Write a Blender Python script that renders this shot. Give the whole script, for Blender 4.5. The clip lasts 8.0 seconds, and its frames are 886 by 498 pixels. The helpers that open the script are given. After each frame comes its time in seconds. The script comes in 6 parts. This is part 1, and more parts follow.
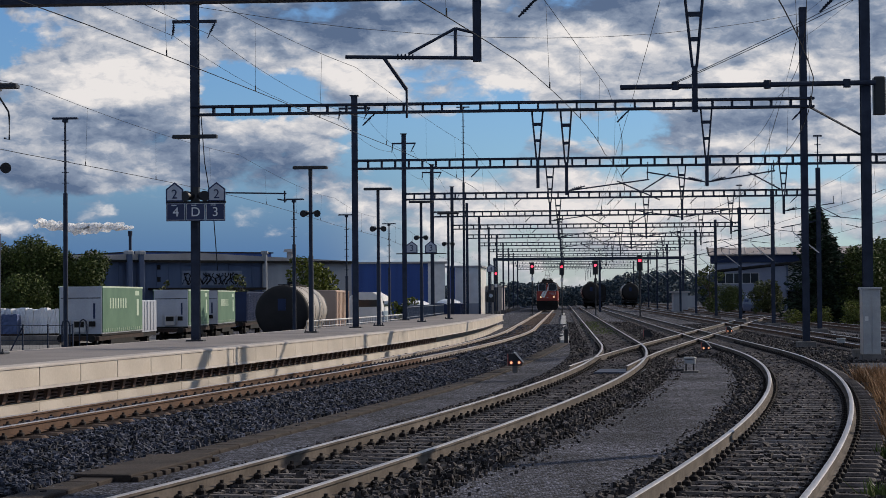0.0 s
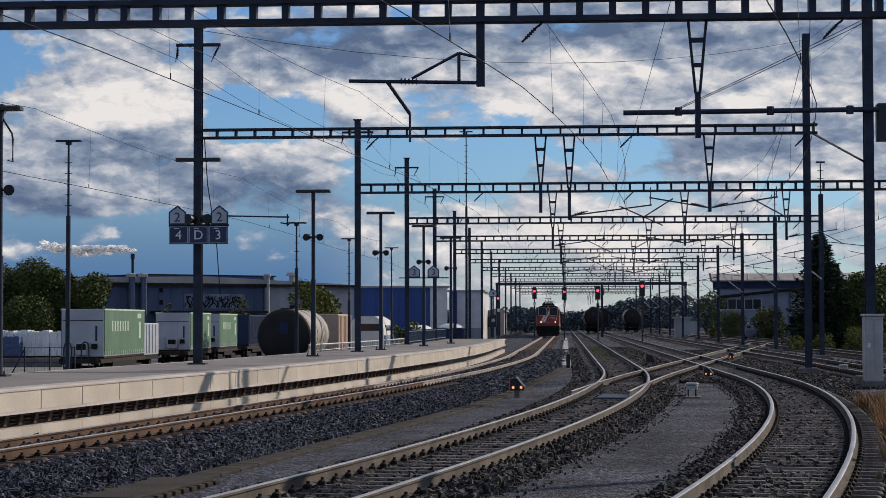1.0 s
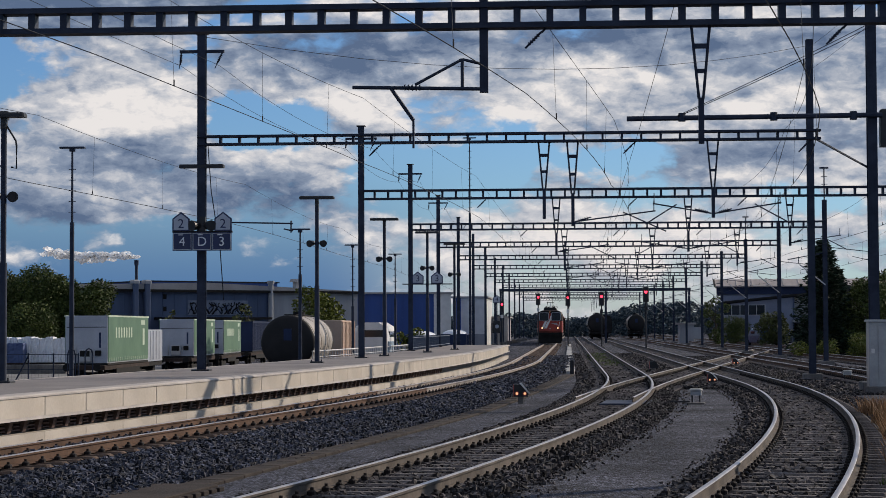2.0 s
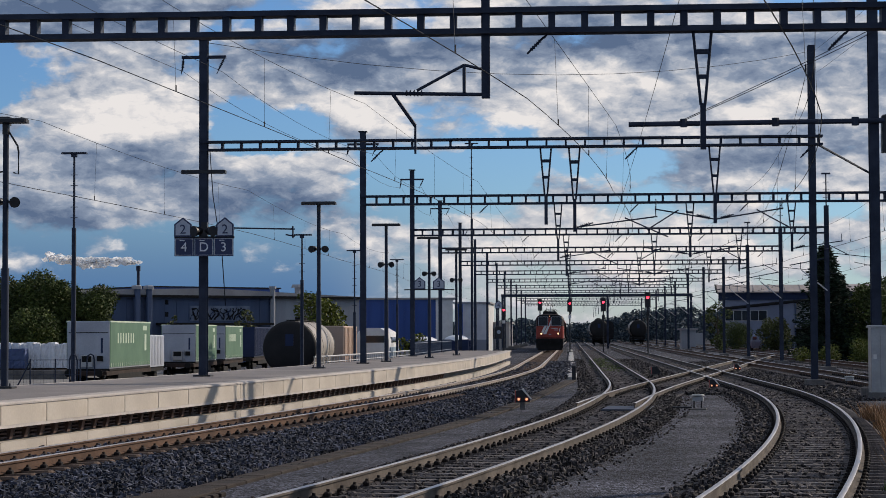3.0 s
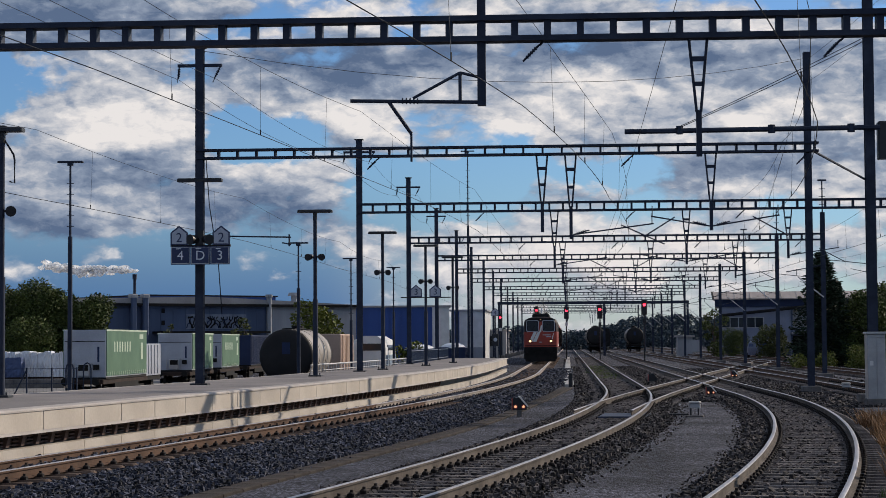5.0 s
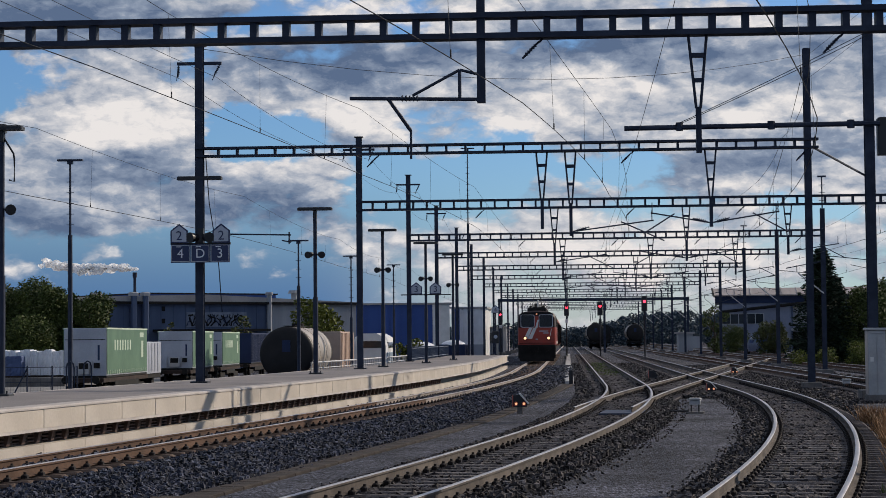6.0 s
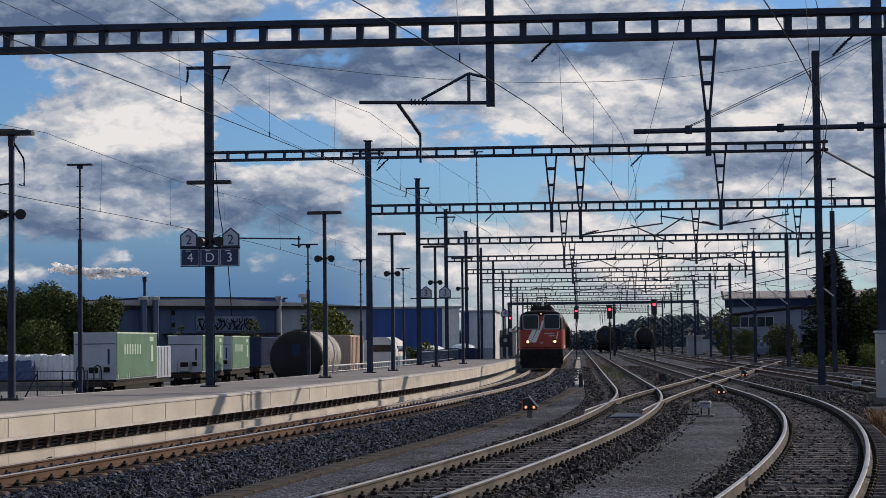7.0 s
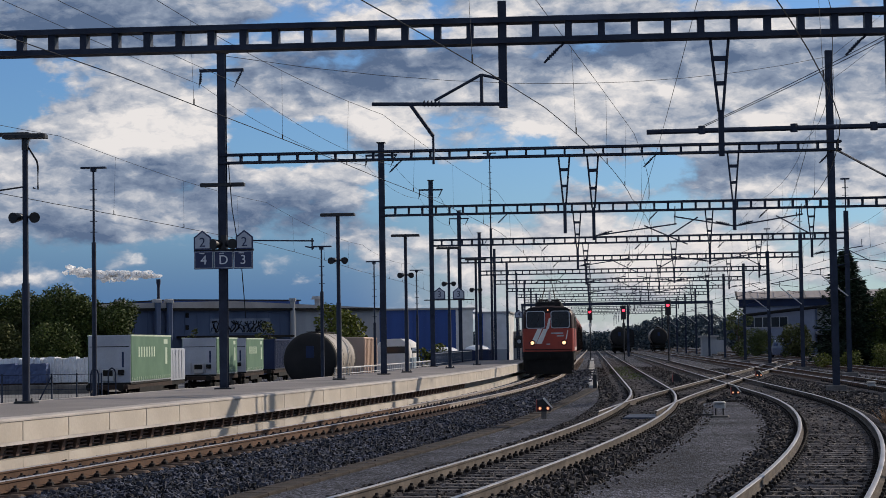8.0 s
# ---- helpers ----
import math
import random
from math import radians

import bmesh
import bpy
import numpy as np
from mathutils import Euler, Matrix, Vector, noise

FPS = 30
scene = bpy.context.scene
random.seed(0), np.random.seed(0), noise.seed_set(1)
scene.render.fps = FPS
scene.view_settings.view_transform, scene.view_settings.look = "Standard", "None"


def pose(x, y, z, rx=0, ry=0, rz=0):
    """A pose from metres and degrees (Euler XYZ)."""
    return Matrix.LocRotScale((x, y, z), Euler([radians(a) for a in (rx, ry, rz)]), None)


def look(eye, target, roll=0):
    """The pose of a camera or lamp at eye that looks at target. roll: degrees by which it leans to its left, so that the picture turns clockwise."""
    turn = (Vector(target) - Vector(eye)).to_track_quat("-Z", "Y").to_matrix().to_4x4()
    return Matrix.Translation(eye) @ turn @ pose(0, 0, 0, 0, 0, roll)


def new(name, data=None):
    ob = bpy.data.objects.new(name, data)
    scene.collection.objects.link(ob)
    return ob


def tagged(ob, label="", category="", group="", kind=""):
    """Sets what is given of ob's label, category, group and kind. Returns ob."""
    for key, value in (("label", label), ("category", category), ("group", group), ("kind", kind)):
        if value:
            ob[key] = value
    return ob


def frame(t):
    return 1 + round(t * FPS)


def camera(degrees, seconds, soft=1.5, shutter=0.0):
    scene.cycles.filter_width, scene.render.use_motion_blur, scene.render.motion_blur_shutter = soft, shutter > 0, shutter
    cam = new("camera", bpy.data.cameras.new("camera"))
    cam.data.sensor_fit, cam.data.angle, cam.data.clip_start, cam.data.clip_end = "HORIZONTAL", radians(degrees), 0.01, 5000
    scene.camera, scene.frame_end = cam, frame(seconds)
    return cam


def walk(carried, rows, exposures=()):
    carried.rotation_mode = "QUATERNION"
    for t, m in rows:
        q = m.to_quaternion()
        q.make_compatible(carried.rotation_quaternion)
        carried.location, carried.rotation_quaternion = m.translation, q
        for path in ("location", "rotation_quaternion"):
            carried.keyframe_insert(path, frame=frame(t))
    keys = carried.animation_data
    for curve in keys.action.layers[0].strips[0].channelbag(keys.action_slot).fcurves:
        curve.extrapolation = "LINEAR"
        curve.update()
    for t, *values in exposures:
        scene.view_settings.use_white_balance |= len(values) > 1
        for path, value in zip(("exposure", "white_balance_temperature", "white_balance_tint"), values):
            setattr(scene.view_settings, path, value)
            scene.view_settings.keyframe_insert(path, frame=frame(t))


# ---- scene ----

# ================= camera =================
EYE = 1.8
cam = camera(25.98, 8.0, soft=0.85)
TURNS = [
    (0.0, 0.0, 1.457, 0.45), (0.5, -0.026, 1.819, 0.172), (1.0, 0.066, 2.184, 0.147), (1.5, 0.133, 2.284, 0.187),
    (3.0, 0.23, 2.536, 0.202), (3.5, 0.26, 2.542, 0.179), (4.0, 0.341, 2.603, 0.245), (4.5, 0.21, 2.794, 0.262),
    (6.0, 0.138, 2.684, 0.531), (6.5, 0.267, 2.705, 0.572), (7.0, 0.427, 2.794, 0.638), (7.5, 0.621, 2.8, 0.797),
    (8.0, 0.838, 2.843, 0.857),
]
walk(cam, [(t, pose(0, 0, EYE, 90 + pitch, roll, yaw)) for t, yaw, pitch, roll in TURNS])

# ================= sky and sun =================
SUN_AZ, SUN_EL = 54.0, 26.0        # degrees clockwise from the view's axis, degrees up


class Nodes:
    """A short hand for node trees."""

    def __init__(self, tree):
        self.t = tree

    def add(self, kind, **kw):
        n = self.t.nodes.new(kind)
        for k, v in kw.items():
            setattr(n, k, v)
        return n

    def put(self, socket, value):
        if isinstance(value, bpy.types.NodeSocket):
            self.t.links.new(value, socket)
        else:
            socket.default_value = value

    def math(self, op, a, b=0.0, c=0.0, clamp=False):
        n = self.add("ShaderNodeMath", operation=op, use_clamp=clamp)
        for s, v in zip(n.inputs, (a, b, c)):
            self.put(s, v)
        return n.outputs[0]

    def vec(self, op, a, b=(0, 0, 0), c=(0, 0, 0)):
        n = self.add("ShaderNodeVectorMath", operation=op)
        for s, v in zip(n.inputs, (a, b, c)):
            self.put(s, v)
        return n.outputs["Value" if op in ("LENGTH", "DOT_PRODUCT") else "Vector"]

    def noise(self, v, scale, detail=4.0, rough=0.55, distortion=0.0):
        n = self.add("ShaderNodeTexNoise")
        self.put(n.inputs["Vector"], v)
        n.inputs["Scale"].default_value, n.inputs["Detail"].default_value = scale, detail
        n.inputs["Roughness"].default_value, n.inputs["Distortion"].default_value = rough, distortion
        return n.outputs["Fac"]

    def span(self, v, a, b, c=0.0, d=1.0, kind="SMOOTHSTEP"):
        n = self.add("ShaderNodeMapRange", interpolation_type=kind)
        for s, x in zip(n.inputs[:5], (v, a, b, c, d)):
            self.put(s, x)
        return n.outputs[0]

    def mix(self, f, a, b):
        n = self.add("ShaderNodeMix", data_type="RGBA")
        self.put(n.inputs["Factor"], f)
        for key, v in (("A", a), ("B", b)):
            s = [i for i in n.inputs if i.name == key and i.type == "RGBA"][0]
            self.put(s, v if isinstance(v, bpy.types.NodeSocket) else (*v[:3], 1.0))
        return [o for o in n.outputs if o.type == "RGBA"][0]

    def xyz(self, x, y, z=0.0):
        n = self.add("ShaderNodeCombineXYZ")
        for s, v in zip(n.inputs, (x, y, z)):
            self.put(s, v)
        return n.outputs[0]


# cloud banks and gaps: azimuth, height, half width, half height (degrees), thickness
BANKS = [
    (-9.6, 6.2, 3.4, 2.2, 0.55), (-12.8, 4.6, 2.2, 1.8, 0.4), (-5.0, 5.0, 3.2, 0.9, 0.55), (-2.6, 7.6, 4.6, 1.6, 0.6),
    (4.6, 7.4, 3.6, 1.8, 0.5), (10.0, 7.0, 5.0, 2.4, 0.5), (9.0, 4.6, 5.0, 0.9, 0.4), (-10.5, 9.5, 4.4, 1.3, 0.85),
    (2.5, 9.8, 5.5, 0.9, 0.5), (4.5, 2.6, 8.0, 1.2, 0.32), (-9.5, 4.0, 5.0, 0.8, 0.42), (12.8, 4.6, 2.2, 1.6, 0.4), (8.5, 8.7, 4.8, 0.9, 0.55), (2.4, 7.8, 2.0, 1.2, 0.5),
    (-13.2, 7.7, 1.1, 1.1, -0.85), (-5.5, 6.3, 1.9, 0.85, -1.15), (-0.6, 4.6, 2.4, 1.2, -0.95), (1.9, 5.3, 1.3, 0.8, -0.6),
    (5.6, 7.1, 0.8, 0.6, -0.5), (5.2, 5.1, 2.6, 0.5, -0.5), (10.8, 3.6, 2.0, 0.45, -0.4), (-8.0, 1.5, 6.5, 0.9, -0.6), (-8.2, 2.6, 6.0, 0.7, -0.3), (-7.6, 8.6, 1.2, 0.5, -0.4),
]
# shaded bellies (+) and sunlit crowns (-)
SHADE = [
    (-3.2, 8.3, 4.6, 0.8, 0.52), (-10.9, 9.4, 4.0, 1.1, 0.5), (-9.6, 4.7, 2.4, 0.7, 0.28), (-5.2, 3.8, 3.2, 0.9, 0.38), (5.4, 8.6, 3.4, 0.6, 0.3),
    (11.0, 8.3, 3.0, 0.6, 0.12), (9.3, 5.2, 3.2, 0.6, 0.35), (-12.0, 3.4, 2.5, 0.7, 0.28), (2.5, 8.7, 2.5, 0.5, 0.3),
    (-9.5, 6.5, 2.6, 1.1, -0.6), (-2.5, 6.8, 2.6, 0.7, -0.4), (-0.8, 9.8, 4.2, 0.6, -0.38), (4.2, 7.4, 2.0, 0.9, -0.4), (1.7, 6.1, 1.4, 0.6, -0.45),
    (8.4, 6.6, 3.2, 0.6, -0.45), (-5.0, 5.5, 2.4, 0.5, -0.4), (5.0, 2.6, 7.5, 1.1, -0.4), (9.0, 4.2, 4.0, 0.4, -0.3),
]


def build_sky():
    world = bpy.data.worlds.new("sky")
    scene.world = world
    world.use_nodes = True
    n = Nodes(world.node_tree)
    world.node_tree.nodes.clear()
    d = n.add("ShaderNodeTexCoord").outputs["Generated"]
    sep = n.add("ShaderNodeSeparateXYZ")
    n.put(sep.inputs[0], d)
    deg = 57.2958
    az = n.math("MULTIPLY", n.math("ARCTAN2", sep.outputs[0], sep.outputs[1]), deg)
    el = n.math("MULTIPLY", n.math("ARCSINE", sep.outputs[2]), deg)
    uv = n.xyz(az, el)

    def warped(v, scale, amount):
        w = n.add("ShaderNodeTexNoise")
        n.put(w.inputs["Vector"], n.vec("MULTIPLY", v, (0.6, 1.0, 1)))
        w.inputs["Scale"].default_value, w.inputs["Detail"].default_value, w.inputs["Roughness"].default_value = scale, 6.0, 0.6
        return n.vec("ADD", v, n.vec("MULTIPLY", n.vec("SUBTRACT", w.outputs["Color"], (0.5, 0.5, 0.5)), amount))

    wuv = warped(uv, 0.55, (3.4, 2.0, 0))

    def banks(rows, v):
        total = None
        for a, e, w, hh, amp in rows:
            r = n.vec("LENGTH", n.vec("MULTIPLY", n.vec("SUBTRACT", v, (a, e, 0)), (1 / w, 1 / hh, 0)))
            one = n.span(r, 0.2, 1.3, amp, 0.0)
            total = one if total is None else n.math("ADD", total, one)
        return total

    flat = n.vec("MULTIPLY", warped(uv, 1.6, (0.7, 0.5, 0)), (0.55, 1.15, 1))
    puffs = n.noise(flat, 0.75, 9.0, 0.52)

    def billow(v):
        cell = n.add("ShaderNodeTexVoronoi", feature="SMOOTH_F1", normalize=True)
        n.put(cell.inputs["Vector"], v)
        cell.inputs["Scale"].default_value, cell.inputs["Detail"].default_value = 1.15, 5.0
        cell.inputs["Roughness"].default_value, cell.inputs["Smoothness"].default_value = 0.55, 0.6
        return n.math("SUBTRACT", 0.85, n.math("MULTIPLY", cell.outputs["Distance"], 1.15))

    lumps = billow(n.vec("ADD", flat, (31, 7, 0)))
    high = n.span(el, 10.0, 40.0, 0.0, 0.15)
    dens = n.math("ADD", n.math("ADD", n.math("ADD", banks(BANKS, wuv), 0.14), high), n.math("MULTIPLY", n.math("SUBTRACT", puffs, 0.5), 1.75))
    dens = n.math("ADD", dens, n.math("MULTIPLY", n.math("SUBTRACT", lumps, 0.5), 1.25))
    cover = n.span(dens, -0.02, 0.40)
    # the light comes from above and to the right: compare the density with that a little way towards it
    lift = n.noise(n.vec("ADD", flat, (0.22, 0.42, 0)), 0.75, 9.0, 0.52)
    lift2 = billow(n.vec("ADD", flat, (31.10, 7.18, 0)))
    relief = n.math("ADD", n.math("MULTIPLY", n.math("SUBTRACT", puffs, lift), 1.5), n.math("MULTIPLY", n.math("SUBTRACT", lumps, lift2), 1.3))
    belly = n.noise(n.vec("MULTIPLY", wuv, (0.28, 0.9, 1)), 0.7, 7.0, 0.62)
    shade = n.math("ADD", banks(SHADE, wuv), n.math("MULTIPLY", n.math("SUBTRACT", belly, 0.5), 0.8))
    curl = n.noise(n.vec("ADD", flat, (11, 3, 0)), 3.4, 9.0, 0.66)
    shade = n.math("ADD", shade, n.math("MULTIPLY", n.math("SUBTRACT", lumps, 0.5), -0.55))
    shade = n.math("ADD", shade, n.math("MULTIPLY", n.math("SUBTRACT", curl, 0.5), 0.6))
    shade = n.math("ADD", n.math("SUBTRACT", shade, relief), 0.50)
    ramp = n.add("ShaderNodeValToRGB")
    n.put(ramp.inputs[0], shade)
    e = ramp.color_ramp.elements
    e[0].position, e[0].color = 0.0, (0.76, 0.725, 0.71, 1)
    e[1].position, e[1].color = 1.0, (0.095, 0.14, 0.235, 1)
    for pos, col in ((0.30, (0.485, 0.50, 0.545, 1)), (0.60, (0.24, 0.29, 0.385, 1))):
        q = e.new(pos)
        q.color = col
    sky = n.add("ShaderNodeTexSky", sky_type="NISHITA", sun_disc=False, sun_elevation=radians(SUN_EL), sun_rotation=radians(SUN_AZ),
                air_density=1.0, dust_density=0.6, ozone_density=2.5)
    blue = n.vec("MULTIPLY", sky.outputs[0], (0.046, 0.066, 0.094))
    low = n.span(el, 0.6, 5.5, 0.95, 0.0)
    west = n.span(az, -4.0, 2.0, 1.0, 0.0)
    veil = n.mix(n.math("MULTIPLY", low, west), blue, (0.068, 0.16, 0.345))
    both = n.mix(cover, veil, ramp.outputs[0])
    # warm brightness low over the yard's far end
    glow_r = n.vec("LENGTH", n.vec("MULTIPLY", n.vec("SUBTRACT", uv, (5.0, 1.6, 0)), (1 / 9.0, 1 / 2.6, 0)))
    haze = n.mix(n.span(glow_r, 0.2, 1.1, 0.3, 0.0), both, (0.70, 0.66, 0.65))
    bg = n.add("ShaderNodeBackground")
    n.put(bg.inputs["Color"], haze)
    bg.inputs["Strength"].default_value = 1.08
    out = n.add("ShaderNodeOutputWorld")
    n.put(out.inputs["Surface"], bg.outputs[0])


build_sky()
sun = new("sun", bpy.data.lights.new("sun", "SUN"))
sun.data.energy, sun.data.angle, sun.data.color = 3.7, radians(0.6), (1.0, 0.87, 0.72)
to_sun = Vector((math.sin(radians(SUN_AZ)) * math.cos(radians(SUN_EL)), math.cos(radians(SUN_AZ)) * math.cos(radians(SUN_EL)), math.sin(radians(SUN_EL))))
sun.matrix_world = look(to_sun * 300, (0, 0, 0))


# ================= materials =================
def mat(name, base, other=None, scale=1.5, fine=25.0, rough=0.75, metal=0.0, bump=0.25, spots=None, emit=None, per_object=0.0, island=0.0, stretch=(1, 1, 1)):
    m = bpy.data.materials.new(name)
    m.use_nodes = True
    n = Nodes(m.node_tree)
    b = m.node_tree.nodes["Principled BSDF"]
    other = other or tuple(c * 0.65 for c in base)
    co = n.vec("MULTIPLY", n.add("ShaderNodeTexCoord").outputs["Object"], stretch)
    big, small = n.noise(co, scale, 5.0), n.noise(co, fine, 4.0, 0.65)
    f = n.math("ADD", n.math("MULTIPLY", n.math("SUBTRACT", big, 0.5), 1.6), n.math("MULTIPLY", small, 0.7))
    col = n.mix(n.span(f, 0.0, 0.75), other, base)
    if spots:
        col = n.mix(n.span(n.noise(co, scale * 2.7, 6.0, 0.7), 0.55, 0.68, 0.0, 0.8), col, spots)
    if per_object or island:
        src = n.add("ShaderNodeObjectInfo").outputs["Random"] if per_object else n.add("ShaderNodeNewGeometry").outputs["Random Per Island"]
        k = n.math("ADD", n.math("MULTIPLY", n.math("SUBTRACT", src, 0.5), per_object or island), 1.0)
        col = n.vec("MULTIPLY", col, n.xyz(k, k, k))
    n.put(b.inputs["Base Color"], col)
    n.put(b.inputs["Roughness"], n.math("ADD", n.math("MULTIPLY", n.math("SUBTRACT", small, 0.5), 0.25), rough, clamp=True))
    b.inputs["Metallic"].default_value = metal
    b.inputs["Specular IOR Level"].default_value = 0.2 if rough > 0.5 else 0.5
    if bump:
        bp = n.add("ShaderNodeBump")
        bp.inputs["Strength"].default_value, bp.inputs["Distance"].default_value = bump, 0.02
        n.put(bp.inputs["Height"], small)
        n.put(b.inputs["Normal"], bp.outputs[0])
    if emit:
        b.inputs["Emission Color"].default_value, b.inputs["Emission Strength"].default_value = (*emit[:3], 1), emit[3]
    return m


def gravel_mat():
    """Fine broken stone, each grain with its own tone, sunlit specks and gap shade painted in, in patches finer and
    coarser.
    """
    m = mat("dark grey yard gravel", (0.116, 0.121, 0.155), (0.036, 0.038, 0.050), 0.45, 30, 0.95, 0.0, 0.0)
    n = Nodes(m.node_tree)
    bsdf = m.node_tree.nodes["Principled BSDF"]
    base = bsdf.inputs["Base Color"].links[0].from_socket
    co = n.add("ShaderNodeTexCoord").outputs["Object"]
    grain = n.add("ShaderNodeTexVoronoi", feature="F1")
    n.put(grain.inputs["Vector"], co)
    grain.inputs["Scale"].default_value = 27.0
    tone = n.add("ShaderNodeSeparateColor")
    n.put(tone.inputs[0], grain.outputs["Color"])
    # wide tones give sunlit specks; darker grain edges give the shade in the gaps
    k = n.math("MULTIPLY", n.span(tone.outputs[0], 0.0, 1.0, 0.2, 1.0, "LINEAR"), n.span(tone.outputs[0], 0.2, 1.0, 0.7, 2.5, "LINEAR"))
    k = n.math("MULTIPLY", k, n.span(grain.outputs["Distance"], 0.2, 0.8, 1.15, 0.4))
    n.put(bsdf.inputs["Base Color"], n.vec("MULTIPLY", base, n.xyz(k, k, k)))
    bp = n.add("ShaderNodeBump")
    bp.inputs["Strength"].default_value, bp.inputs["Distance"].default_value = 0.9, 0.03
    n.put(bp.inputs["Height"], n.math("SUBTRACT", n.math("MULTIPLY", tone.outputs[1], 0.8), grain.outputs["Distance"]))
    n.put(bsdf.inputs["Normal"], bp.outputs[0])
    return m


STEEL = mat("galvanised steel gone dark", (0.034, 0.045, 0.074), (0.016, 0.022, 0.040), 2.0, 40, 0.6, 0.1, 0.1)
STEEL_PALE = mat("bright zinc tube", (0.6, 0.61, 0.63), (0.45, 0.46, 0.48), 3, 40, 0.4, 0.15, 0.05)
DARK = mat("black painted steel", (0.012, 0.014, 0.02), (0.006, 0.007, 0.01), 3, 40, 0.5, 0.0, 0.08)
WIRE = mat("weathered copper wire", (0.03, 0.035, 0.045), (0.015, 0.018, 0.024), 3, 20, 0.6, 0.3, 0)
RAIL_TOP = mat("polished rail head", (0.56, 0.52, 0.49), (0.36, 0.33, 0.31), 1.0, 12, 0.4, 0.7, 0.03, stretch=(1, 0.15, 1))
RAIL_SIDE = mat("rusty rail web", (0.14, 0.082, 0.055), (0.07, 0.041, 0.028), 1.2, 14, 0.85, 0.1, 0.25)
RAIL_DUST = mat("pale dusty rail web", (0.145, 0.122, 0.104), (0.062, 0.05, 0.043), 1.2, 14, 0.85, 0.1, 0.25)
# far rails' glancing reflection, put into a paler web colour
RAIL_PALE = mat("rail web with painted sheen", (0.36, 0.31, 0.27), (0.22, 0.185, 0.16), 1.2, 14, 0.8, 0.1, 0.2)
CLIP = mat("dark fastening iron", (0.03, 0.024, 0.022), (0.013, 0.011, 0.011), 4, 40, 0.75, 0.2, 0.2)
SLEEPER_STEEL = mat("old brown sleeper", (0.165, 0.143, 0.135), (0.04, 0.034, 0.033), 2.5, 30, 0.7, 0.0, 0.5, per_object=0.5)
SLEEPER_RUST = mat("rust-stained narrow sleeper", (0.17, 0.118, 0.088), (0.07, 0.047, 0.036), 2.5, 30, 0.85, 0.0, 0.4, per_object=0.35)
GRAVEL = gravel_mat()
STONE = mat("grey ballast stone", (0.078, 0.085, 0.116), (0.008, 0.009, 0.014), 3.5, 30, 0.6, 0.0, 0.6, island=1.7)
STONE_BROWN = mat("brown dusty ballast stone", (0.094, 0.083, 0.082), (0.016, 0.014, 0.015), 3.0, 30, 0.7, 0.0, 0.5, island=1.6)
EARTH = mat("brown cable trough cover", (0.054, 0.043, 0.037), (0.024, 0.019, 0.017), 1.0, 25, 0.9, 0.0, 0.5)
CONCRETE = mat("cream concrete panel", (0.54, 0.485, 0.42), (0.42, 0.37, 0.315), 0.7, 18, 0.85, 0.0, 0.15, per_object=0.12, spots=(0.46, 0.4, 0.33))
COPING = mat("pale concrete coping", (0.5, 0.455, 0.42), (0.37, 0.335, 0.31), 0.8, 22, 0.85, 0.0, 0.2)
PAVING = mat("grey asphalt platform", (0.27, 0.245, 0.235), (0.19, 0.175, 0.17), 0.4, 40, 0.92, 0.0, 0.4)
FOUND = mat("grey foundation concrete", (0.17, 0.16, 0.155), (0.09, 0.085, 0.083), 1.5, 25, 0.9, 0.0, 0.4)
SIGN_BLUE = mat("deep blue sign enamel", (0.012, 0.022, 0.085), (0.01, 0.018, 0.07), 2, 20, 0.35, 0, 0.02)
SIGN_WHITE = mat("white sign enamel", (0.7, 0.72, 0.75), (0.6, 0.62, 0.66), 2, 20, 0.4, 0, 0.02)


